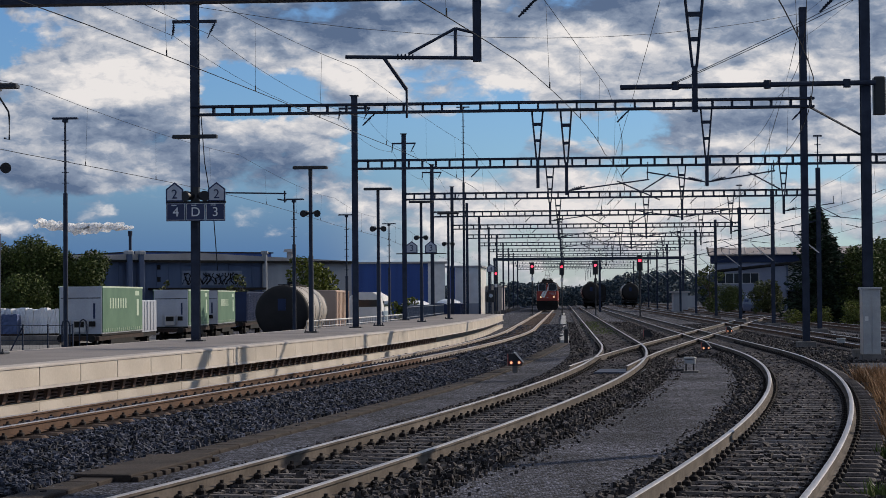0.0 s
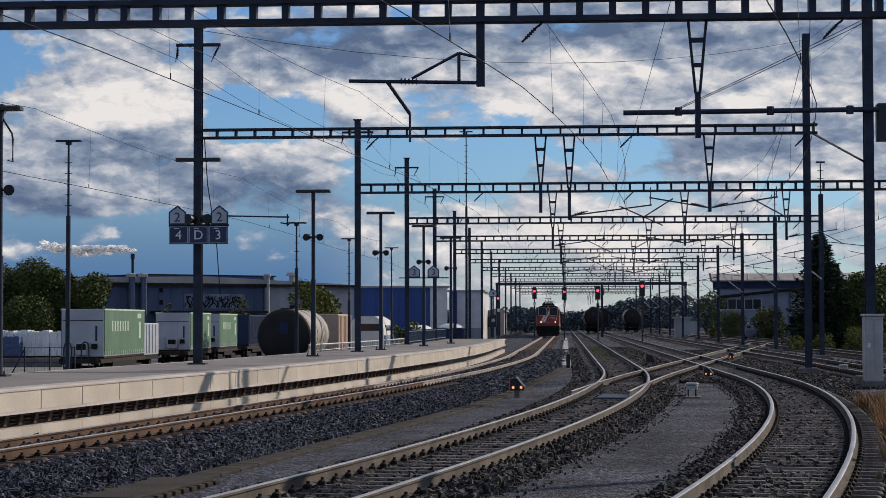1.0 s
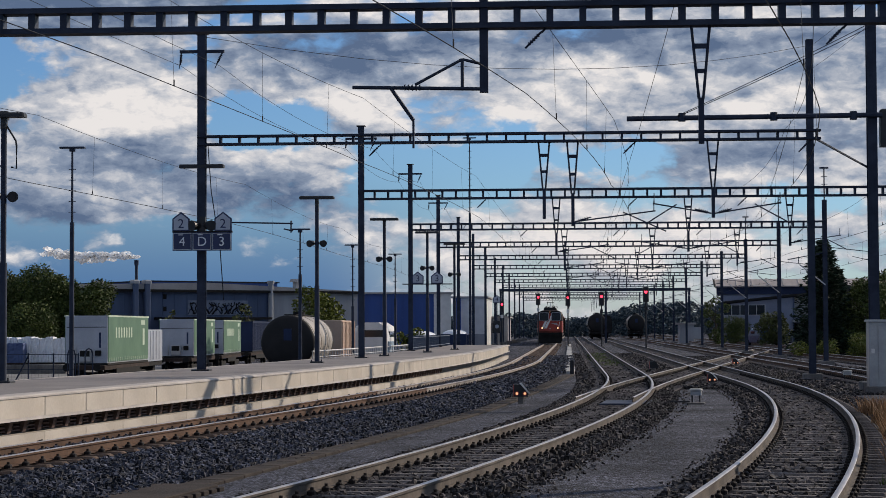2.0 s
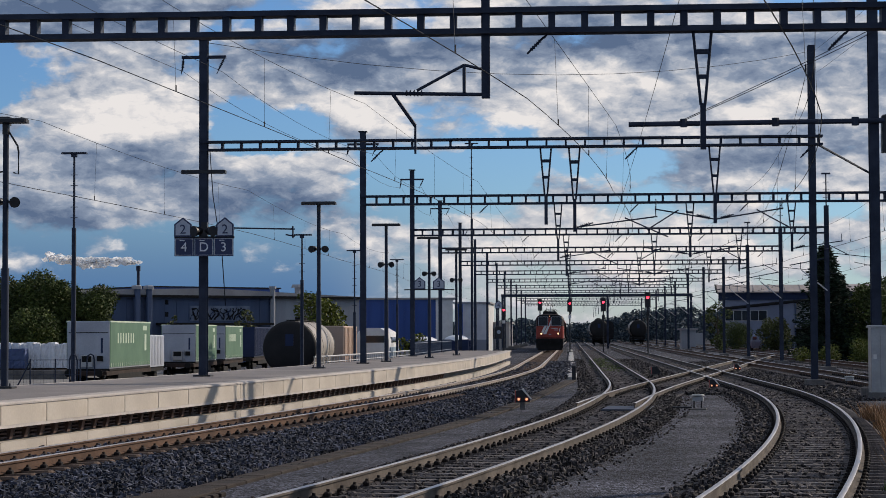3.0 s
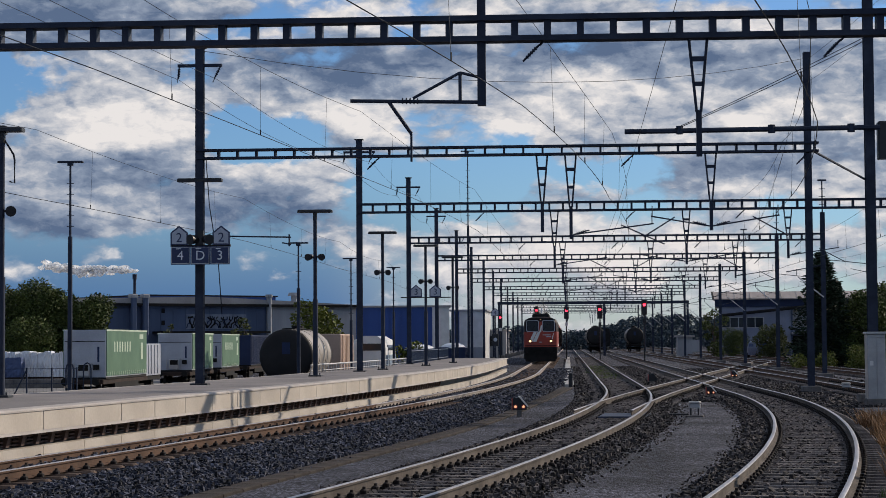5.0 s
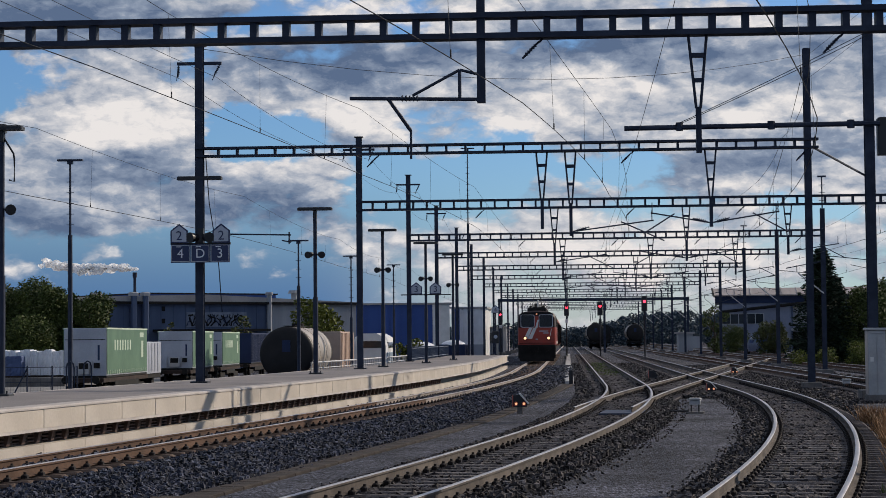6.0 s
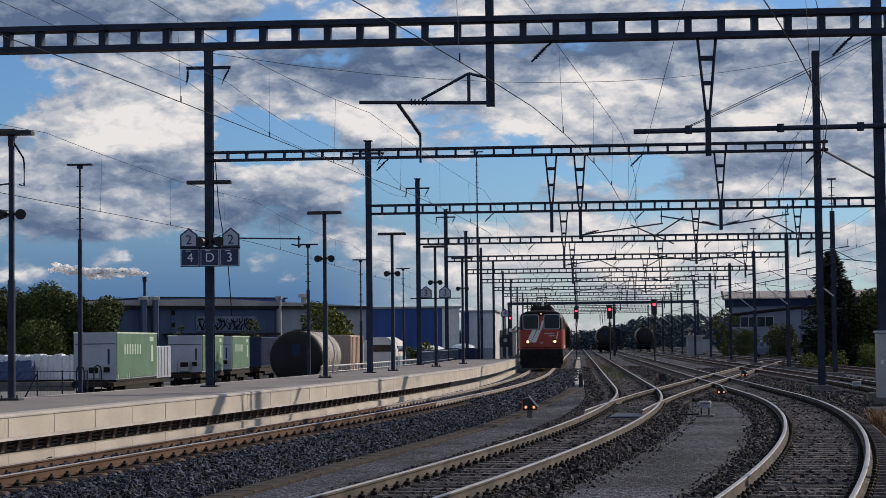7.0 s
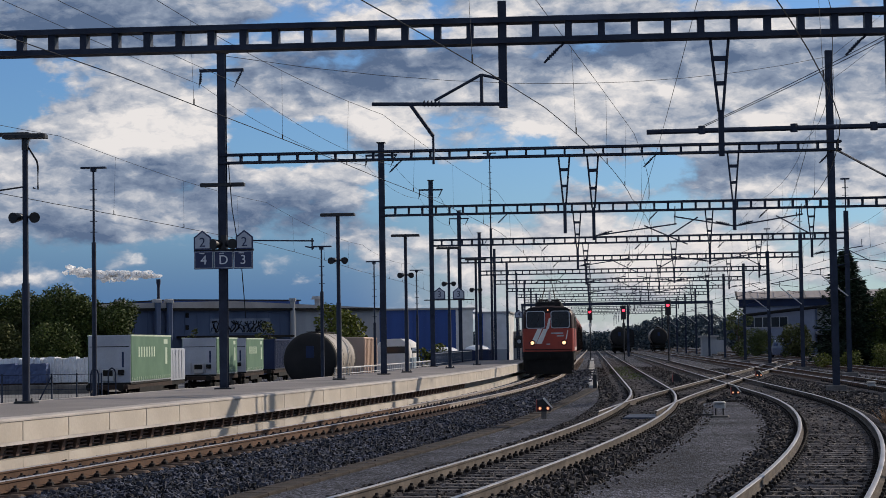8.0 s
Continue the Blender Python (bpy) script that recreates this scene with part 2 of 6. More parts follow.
# ================= mesh helpers =================
class M:
    """Vertices, faces and a material slot for each face."""

    def __init__(self):
        self.v, self.f, self.s = [], [], []

    def add(self, verts, faces, slot=0):
        k = len(self.v)
        self.v += [tuple(p) for p in verts]
        self.f += [tuple(i + k for i in f) for f in faces]
        self.s += [slot] * len(faces)
        return self

    def box(self, x0, x1, y0, y1, z0, z1, slot=0, m=None):
        p = [Vector((x, y, z)) for z in (z0, z1) for y in (y0, y1) for x in (x0, x1)]
        if m is not None:
            p = [m @ q for q in p]
        return self.add(p, [(0, 2, 3, 1), (4, 5, 7, 6), (0, 1, 5, 4), (2, 6, 7, 3), (0, 4, 6, 2), (1, 3, 7, 5)], slot)

    def chamfer(self, x0, x1, y0, y1, z0, z1, c=0.03, slot=0, m=None):
        """A box with its vertical and upper edges cut."""
        ring = lambda d, z: [(x0 + d, y0 + d + c, z), (x0 + d + c, y0 + d, z), (x1 - d - c, y0 + d, z), (x1 - d, y0 + d + c, z),
                             (x1 - d, y1 - d - c, z), (x1 - d - c, y1 - d, z), (x0 + d + c, y1 - d, z), (x0 + d, y1 - d - c, z)]
        p = [Vector(q) for q in ring(0, z0) + ring(0, z1 - c) + ring(c, z1)]
        if m is not None:
            p = [m @ q for q in p]
        f = [tuple(range(7, -1, -1)), tuple(range(16, 24))]
        for r in (0, 8):
            f += [(r + i, r + (i + 1) % 8, r + 8 + (i + 1) % 8, r + 8 + i) for i in range(8)]
        return self.add(p, f, slot)

    def tube(self, a, b, r, r2=None, n=8, slot=0):
        a, b, r2 = Vector(a), Vector(b), r if r2 is None else r2
        d = (b - a).normalized()
        u = d.orthogonal().normalized()
        w = d.cross(u)
        ring = [(u * math.cos(2 * math.pi * (i + 0.5) / n) + w * math.sin(2 * math.pi * (i + 0.5) / n)) for i in range(n)]
        p = [a + q * r for q in ring] + [b + q * r2 for q in ring]
        f = [(i, (i + 1) % n, n + (i + 1) % n, n + i) for i in range(n)] + [tuple(range(n - 1, -1, -1)), tuple(range(n, 2 * n))]
        return self.add(p, f, slot)

    def line(self, pts, r, n=4, slot=0):
        """A thin round line through points."""
        pts = [Vector(q) for q in pts]
        p, f = [], []
        for i, q in enumerate(pts):
            d = (pts[min(i + 1, len(pts) - 1)] - pts[max(i - 1, 0)]).normalized()
            u = d.cross(Vector((0, 0, 1)))
            u = u.normalized() if u.length > 1e-4 else Vector((1, 0, 0))
            w = d.cross(u)
            p += [q + (u * math.cos(2 * math.pi * k / n) + w * math.sin(2 * math.pi * k / n)) * r for k in range(n)]
        for i in range(len(pts) - 1):
            f += [(i * n + k, i * n + (k + 1) % n, (i + 1) * n + (k + 1) % n, (i + 1) * n + k) for k in range(n)]
        return self.add(p, f, slot)

    def sweep(self, profile, stations, slots=None):
        """A closed profile of (side, up) swept along stations of (x, y, z, tx, ty)."""
        k, p, f = len(profile), [], []
        for x, y, z, tx, ty in stations:
            p += [(x + s * ty, y - s * tx, z + u) for s, u in profile]
        base = len(self.v)
        self.v += p
        for i in range(len(stations) - 1):
            for j in range(k):
                a, b = i * k + j, i * k + (j + 1) % k
                self.f.append((base + a, base + a + k, base + b + k, base + b))
                self.s.append(slots[j] if slots else 0)
        self.f += [tuple(base + j for j in range(k)), tuple(base + (len(stations) - 1) * k + j for j in range(k - 1, -1, -1))]
        self.s += [0, 0]
        return self

    def prism(self, outline, y0, y1, slot=0, m=None):
        """An outline of (x, z) given depth along y."""
        k = len(outline)
        p = [Vector((x, y0, z)) for x, z in outline] + [Vector((x, y1, z)) for x, z in outline]
        if m is not None:
            p = [m @ q for q in p]
        f = [tuple(range(k)), tuple(range(2 * k - 1, k - 1, -1))] + [(i + k, (i + 1) % k + k, (i + 1) % k, i) for i in range(k)]
        return self.add(p, f, slot)

    def dome(self, c, r, n=10, rings=6, slot=0, m=None):
        """An ellipsoid with half axes r."""
        p = []
        for i in range(rings + 1):
            a = math.pi * i / rings
            for j in range(n):
                b = 2 * math.pi * j / n
                q = Vector((c[0] + r[0] * math.sin(a) * math.cos(b), c[1] + r[1] * math.sin(a) * math.sin(b), c[2] + r[2] * math.cos(a)))
                p.append(m @ q if m is not None else q)
        f = [(i * n + j, (i + 1) * n + j, (i + 1) * n + (j + 1) % n, i * n + (j + 1) % n) for i in range(rings) for j in range(n)]
        return self.add(p, f, slot)


def mesh_of(name, m, mats, smooth=False):
    me = bpy.data.meshes.new(name)
    me.from_pydata(m.v, [], m.f)
    for x in (mats if isinstance(mats, (list, tuple)) else [mats]):
        me.materials.append(x)
    me.polygons.foreach_set("material_index", m.s)
    if smooth:
        me.polygons.foreach_set("use_smooth", [True] * len(m.f))
        me.set_sharp_from_angle(angle=radians(40))
    me.validate()
    me.update()
    return me


def part(name, m, mats, parent=None, label="", smooth=False):
    """One mesh object under a thing or a part, or at top level."""
    ob = new(name, m if isinstance(m, bpy.types.Mesh) else mesh_of(name, m, mats, smooth))
    if parent is not None:
        ob.parent = parent
    return tagged(ob, label)


def thing(name, place, label, category, group="", kind=""):
    ob = new(name)
    ob.empty_display_size = 0.2
    ob.matrix_basis = place
    return tagged(ob, label, category, group, kind)


# ================= the plan: tracks =================
SLOPE = 0.062                      # the yard's axis against the view's axis


class Line:
    """A track's axis: straight, then an easy curve between ya and yb, then straight along the yard."""

    def __init__(self, ya, yb, s0, s1, xb):
        self.q = (ya, yb, s0, s1, xb)

    def x(self, y):
        ya, yb, s0, s1, xb = self.q
        if y >= yb:
            return xb + s1 * (y - yb)
        k = (s1 - s0) / (yb - ya)
        if y >= ya:
            return xb - (s1 * (yb - y) - k * (yb - y) ** 2 / 2)
        return xb - (s1 * (yb - ya) - k * (yb - ya) ** 2 / 2) + s0 * (y - ya)

    def tangent(self, y):
        s = (self.x(y + 0.05) - self.x(y - 0.05)) / 0.1
        q = math.hypot(s, 1)
        return s / q, 1 / q

    def stations(self, y0, y1, step, side=0.0, z=0.0):
        out, y = [], y0
        while True:
            tx, ty = self.tangent(y)
            out.append((self.x(y) + side * ty, y - side * tx, z, tx, ty))
            if y >= y1:
                return out
            y = min(y1, y + step * (1 + max(0, y - 60) / 40))


LINE_P = Line(42, 110, 0.19, 0.0645, 4.42)
LINE_A = Line(14, 75, 0.27, SLOPE, 6.89)
LINE_B = Line(14, 65, 0.29, SLOPE, 10.495)
LINE_X = Line(52, 72, 0.17, 0.205, 8.1)
LINE_C = Line(40, 90, 0.10, SLOPE, 17.15)
LINE_D = Line(40, 90, 0.08, SLOPE, 22.4)
LINE_E = Line(40, 90, 0.07, SLOPE, 27.4)
AXIS = lambda off, y: off + SLOPE * (y - 75)      # a line along the yard that has x = off at y = 75
PLAT_TOP, PLAT_EDGE, YARD = 0.66, -1.68, -1.55

# ================= ground =================
def smooth(a, b, v):
    k = min(1.0, max(0.0, (v - a) / (b - a)))
    return k * k * (3 - 2 * k)


def ground_z(x, y):
    """The yard's ground: the low freight yard behind the platform, the ballast beds, the sunken path between them."""
    o = x - LINE_P.x(y)
    if y < 0:
        o = x - LINE_P.x(0) - 0.2 * y
    if o < -5.6:
        return YARD
    if o < 1.5:
        return -0.25
    dip = 0.24 * (1 - smooth(48, 80, y))
    return -0.25 - dip * smooth(1.5, 2.9, o) * (1 - smooth(-2.6, -1.5, x - LINE_A.x(max(y, 0))))


def build_ground():
    ys = [-40, -20, -8] + [i * 0.9 for i in range(0, 120)] + [110 + i * 6 for i in range(0, 40)] + [360, 420, 520, 700, 1000, 1600, 2600, 4200]
    xs = [-3000, -1500, -700, -350, -180, -110, -80, -60, -45] + [-36 + 0.45 * i for i in range(0, 160)] + [37, 40, 46, 55, 70, 100, 160, 300, 700, 1500, 3000]
    v = [(x, y, ground_z(x, y)) for y in ys for x in xs]
    k = len(xs)
    f = [(j * k + i, j * k + i + 1, (j + 1) * k + i + 1, (j + 1) * k + i) for j in range(len(ys) - 1) for i in range(k - 1)]
    g = part("ground", M().add(v, f), GRAVEL, smooth=True)
    tagged(g, "dark grey gravel yard ground between the tracks", "ground", kind="structure")


build_ground()

# ================= tracks =================
RAIL = [(-0.07, -0.16), (-0.07, -0.148), (-0.012, -0.128), (-0.010, -0.045), (-0.036, -0.035), (-0.036, -0.008), (-0.026, 0.0),
        (0.026, 0.0), (0.036, -0.008), (0.036, -0.035), (0.010, -0.045), (0.012, -0.128), (0.07, -0.148), (0.07, -0.16)]
RAIL_SLOTS = [0, 0, 0, 0, 0, 1, 1, 1, 0, 0, 0, 0, 0, 0]


def sleeper_mesh(kind):
    m = M()
    if kind == "rust":
        m.chamfer(-1.27, 1.27, -0.10, 0.10, -0.36, -0.165, 0.035)
    else:
        m.chamfer(-1.25, 1.25, -0.08, 0.08, -0.3, -0.165, 0.03)
    for s in (-0.7525, 0.7525):
        for d in (-1, 1):
            m.chamfer(s + d * 0.115 - 0.045, s + d * 0.115 + 0.045, -0.055, 0.055, -0.17, -0.105, 0.02, 1)
            m.tube((s + d * 0.12, 0, -0.11), (s + d * 0.12, 0, -0.075), 0.022, n=6, slot=1)
    return mesh_of("sleeper", m, [SLEEPER_RUST if kind == "rust" else SLEEPER_STEEL, CLIP])


SLEEPERS = {k: sleeper_mesh(k) for k in ("rust", "steel")}


def track(number, line, y0, y1, kind, near, gap, label, side_mat, cant=0.0, y_low=None, sheen_from=None):
    """A track on sleepers; the last argument: where along it rails with a painted glancing sheen begin."""
    t = thing("track_%d" % number, Matrix(), label, "railway track", kind="structure")
    for side, dz in ((-0.7525, -cant), (0.7525, cant * 0.4)):
        for a, b, web in ((y0, sheen_from or y1, side_mat), (sheen_from or y1, y1, RAIL_PALE)):
            if b > a:
                part("rail", M().sweep(RAIL, line.stations(a, b, 0.8, side, dz), RAIL_SLOTS), [web, RAIL_TOP], t, "worn steel rail with a shiny head", smooth=True)
    y, far, rnd = (y_low or y0) + 0.2, M(), random.Random(number)
    while y < min(y1, 230):
        tx, ty = line.tangent(y)
        place = Matrix.Translation((line.x(y), y, -cant * 0.3)) @ Matrix.Rotation(math.atan2(-tx, ty) + rnd.uniform(-0.006, 0.006), 4, "Z") @ Matrix.Rotation(-cant / 1.2, 4, "Y")
        if y < near:
            s = part("sleeper", SLEEPERS[kind], None, t)
            s.matrix_basis = place
        else:
            far.box(-1.28, 1.28, -0.13, 0.13, -0.3, -0.165, 0, place)
        y += gap * ty
    if far.v:
        tagged(part("far_sleepers", far, SLEEPER_RUST if kind == "rust" else SLEEPER_STEEL, t), kind="stuff")
    return t


track(1, LINE_P, 4, 560, "rust", 105, 0.6, "curved main line track on rust-stained sleepers beside the platform", RAIL_SIDE, 0.06, sheen_from=58)
track(2, LINE_A, 4, 560, "steel", 80, 0.58, "curved yard track with worn shiny rails", RAIL_DUST)
track(3, LINE_B, 4, 560, "steel", 80, 0.58, "sharply curved siding track on dark sleepers", RAIL_DUST)
track(4, LINE_X, 50, 160, "steel", 100, 0.6, "crossover track cutting over the neighbouring tracks", RAIL_DUST, 0.0, 60)
track(5, LINE_C, 20, 560, "steel", 90, 0.6, "straight yard track with dark rails", RAIL_SIDE)
track(6, LINE_D, 30, 560, "steel", 60, 0.6, "straight yard track with dark rails", RAIL_SIDE)
track(7, LINE_E, 40, 560, "steel", 60, 0.6, "straight yard track with dark rails", RAIL_SIDE)


def stones(name, line, bands, y0, y1, mats, label, seed):
    """Loose broken stones strewn along a track: bands of (from, to, per square metre)."""
    g = np.random.default_rng(seed)
    cube = np.array([(x, y, z) for z in (-1, 1) for y in (-1, 1) for x in (-1, 1)], float)
    faces = np.array([(0, 2, 3, 1), (4, 5, 7, 6), (0, 1, 5, 4), (2, 6, 7, 3), (0, 4, 6, 2), (1, 3, 7, 5)])
    vs = []
    for a, b, dens, size, *heap in bands:
        heap = heap[0] if heap else 0.0
        n = int((b - a) * (y1 - y0) * dens)
        # thinner with distance
        y = y0 + (y1 - y0) * g.random(n) ** 1.35
        o = a + (b - a) * g.random(n)
        for yi, oi in zip(y, o):
            tx, ty = line.tangent(yi)
            x, yy = line.x(yi) + oi * ty, yi - oi * tx
            r = size * g.uniform(0.55, 1.25)
            q = cube * r * g.uniform(0.62, 0.95, 3) * g.uniform(0.72, 1.0, (8, 1)) + g.normal(0, 0.13 * r, (8, 3))
            c, s = math.cos(yi * 91.7 + oi * 57), math.sin(yi * 91.7 + oi * 57)
            tip = g.uniform(-0.6, 0.6)
            q = np.c_[q[:, 0] * c - q[:, 1] * s, q[:, 0] * s + q[:, 1] * c, q[:, 2] + tip * q[:, 0]]
            vs.append(q + (x, yy, ground_z(x, yy) + r * g.uniform(0.0, 0.9) + heap * g.random()))
    v = np.concatenate(vs)
    f = (faces[None] + (np.arange(len(vs)) * 8)[:, None, None]).reshape(-1, 4)
    me = bpy.data.meshes.new(name)
    me.from_pydata(v.tolist(), [], f.tolist())
    me.materials.append(mats)
    ob = new(name, me)
    return tagged(ob, label, "ballast", kind="stuff")


stones("ballast", LINE_P, [(1.3, 2.85, 620, 0.036, 0.06), (1.05, 1.4, 330, 0.034, 0.05), (2.8, 3.2, 70, 0.034), (0.85, 1.05, 120, 0.03, 0.04), (-0.65, 0.65, 110, 0.037, 0.05), (-1.5, -0.9, 90, 0.035, 0.03)], 17, 80, STONE, "coarse dark grey ballast stones banked beside the platform track", 1)
stones("ballast", LINE_P, [(0.95, 2.7, 130, 0.055, 0.08), (-0.65, 0.65, 30, 0.05)], 62, 135, STONE, "coarse dark grey ballast stones further along the platform track", 8)
stones("ballast", LINE_A, [(-1.75, -0.85, 170, 0.034), (0.88, 1.4, 300, 0.036, 0.09), (1.35, 1.6, 90, 0.03), (1.6, 1.9, 22, 0.022), (-1.95, -1.75, 40, 0.026), (-0.68, 0.68, 190, 0.04, 0.03)], 13, 70, STONE_BROWN, "brown-grey ballast stones around a yard track", 2)
stones("ballast", LINE_B, [(-1.35, -0.88, 300, 0.036, 0.08), (-1.5, -1.3, 90, 0.03), (-1.7, -1.5, 22, 0.022), (0.85, 2.1, 150, 0.034), (-0.68, 0.68, 190, 0.04, 0.03)], 14, 66, STONE_BROWN, "brown-grey ballast stones around the siding", 3)
stones("ballast", LINE_A, [(-1.9, 3.0, 26, 0.055)], 64, 150, STONE_BROWN, "brown-grey ballast stones between the far yard tracks", 11)
stones("ballast", LINE_B, [(-1.2, 3.4, 30, 0.05), (3.4, 8.0, 9, 0.05)], 58, 135, STONE_BROWN, "brown-grey ballast stones around the crossing tracks", 12)

# ================= platform =================
platform = thing("platform", Matrix(), "long curved station platform with cream concrete edge panels", "platform", kind="structure")
PLAT_END = 132
sta = LINE_P.stations(2, PLAT_END, 1.2)
deck = M().sweep([(-5.9, -1.6), (-5.9, PLAT_TOP - 0.004), (PLAT_EDGE - 0.42, PLAT_TOP - 0.004), (PLAT_EDGE - 0.42, 0.2), (PLAT_EDGE - 0.44, 0.2), (PLAT_EDGE - 0.44, -1.6)], sta)
part("deck", deck, PAVING, platform, "grey asphalt walking surface")
part("coping", M().sweep([(PLAT_EDGE - 0.42, 0.55), (PLAT_EDGE - 0.42, PLAT_TOP), (PLAT_EDGE - 0.02, PLAT_TOP), (PLAT_EDGE + 0.02, PLAT_TOP - 0.03), (PLAT_EDGE + 0.02, 0.605), (PLAT_EDGE - 0.1, 0.605), (PLAT_EDGE - 0.1, 0.55)], sta), COPING, platform)
part("ledge", M().sweep([(PLAT_EDGE - 0.5, 0.205), (PLAT_EDGE - 0.5, 0.26), (PLAT_EDGE, 0.26), (PLAT_EDGE + 0.012, 0.205)], sta), COPING, platform)
part("back_curb", M().sweep([(-5.98, 0.4), (-5.98, PLAT_TOP), (-5.86, PLAT_TOP), (-5.86, 0.4)], sta), COPING, platform)
PANEL = mesh_of("panel", M().chamfer(-0.09, 0.0, -0.988, 0.988, 0.262, 0.603, 0.008), CONCRETE)
LOWER = mesh_of("lower_panel", M().box(-0.2, 0.0, -0.99, 0.99, -0.45, -0.03), CONCRETE)
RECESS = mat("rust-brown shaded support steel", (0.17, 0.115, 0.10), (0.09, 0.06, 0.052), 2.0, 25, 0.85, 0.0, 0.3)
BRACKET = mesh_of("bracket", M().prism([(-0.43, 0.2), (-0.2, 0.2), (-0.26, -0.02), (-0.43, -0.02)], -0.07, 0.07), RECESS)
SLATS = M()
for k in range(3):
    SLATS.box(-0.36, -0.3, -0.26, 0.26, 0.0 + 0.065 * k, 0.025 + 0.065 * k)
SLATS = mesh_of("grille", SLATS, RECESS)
y = 6.0
while y < PLAT_END - 2:
    tx, ty = LINE_P.tangent(y)
    turn = Matrix.Rotation(math.atan2(-tx, ty), 4, "Z")
    at = Matrix.Translation((LINE_P.x(y) + PLAT_EDGE * ty, y - PLAT_EDGE * tx, 0)) @ turn
    for name, me in (("panel", PANEL), ("lower_panel", LOWER)):
        part(name, me, None, platform).matrix_basis = at
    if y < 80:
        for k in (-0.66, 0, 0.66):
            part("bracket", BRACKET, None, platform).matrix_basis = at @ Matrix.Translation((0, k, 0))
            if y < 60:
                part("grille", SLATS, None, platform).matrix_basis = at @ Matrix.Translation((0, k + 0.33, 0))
    y += 2.0 * ty

# ================= overhead line =================
YAW = -math.degrees(math.atan(SLOPE))


def ipost(m, x, y, z0, z1, w=0.26, slot=0):
    """An upright of H section."""
    t, h = w * 0.09, w / 2
    ring = [(-h, -h), (h, -h), (h, -h + t), (t / 2, -h + t), (t / 2, h - t), (h, h - t), (h, h), (-h, h), (-h, h - t), (-t / 2, h - t), (-t / 2, -h + t), (-h, -h + t)]
    f = [(i, (i + 1) % 12, 12 + (i + 1) % 12, 12 + i) for i in range(12)]
    for k in (0, 12):
        f += [tuple(k + q for q in c) for c in ((0, 1, 2, 3, 10, 11), (3, 4, 9, 10), (4, 5, 6, 7, 8, 9))]
    m.add([(x + a, y + b, z) for z in (z0, z1) for a, b in ring], f, slot)
    return m


def insulator(m, a, b, slot=0, r=0.055):
    a, b = Vector(a), Vector(b)
    m.tube(a, b, 0.018, n=6, slot=slot)
    for i in range(5):
        p = a.lerp(b, 0.25 + i * 0.125)
        d = (b - a).normalized() * 0.012
        m.tube(p - d, p + d, r, r * 0.7, n=8, slot=slot)


def hanger(parent, x, z0, drop, arms, w=0.3):
    """A V-shaped drop bracket under a beam with the arms that carry a track's wires."""
    m, z1 = M(), z0 - drop
    zv = z0 - drop * 0.62
    for s in (-1, 1):
        m.tube((x + s * w / 2, 0, z0), (x + s * 0.035, 0, zv), 0.026, n=6)
    m.box(x - w * 0.36, x + w * 0.36, -0.03, 0.03, z0 - drop * 0.19, z0 - drop * 0.15)
    m.box(x - w * 0.2, x + w * 0.2, -0.03, 0.03, z0 - drop * 0.40, z0 - drop * 0.365)
    m.box(x - 0.045, x + 0.045, -0.045, 0.045, z1, zv + 0.02)
    h = part("drop_bracket", m, STEEL, parent)
    for reach in arms:
        s = 1 if reach > 0 else -1
        a = M()
        zt, zb = z1 + 0.5, z1 + 0.12
        a.tube((x + s * 0.05, 0, zb), (x + reach * 1.02, 0, zt - 0.1), 0.02, n=6)
        insulator(a, (x + s * 0.06, 0, zb), (x + s * 0.5, 0, zb + 0.12))
        a.tube((x + reach * 0.62, 0, zb + 0.25), (x + reach * 1.15, 0, zb - 0.28), 0.018, n=6)
        a.tube((x + reach, 0, zt - 0.1), (x + reach, 0, zt + 0.18), 0.014, n=5)
        part("cantilever", a, STEEL, h)
    return h


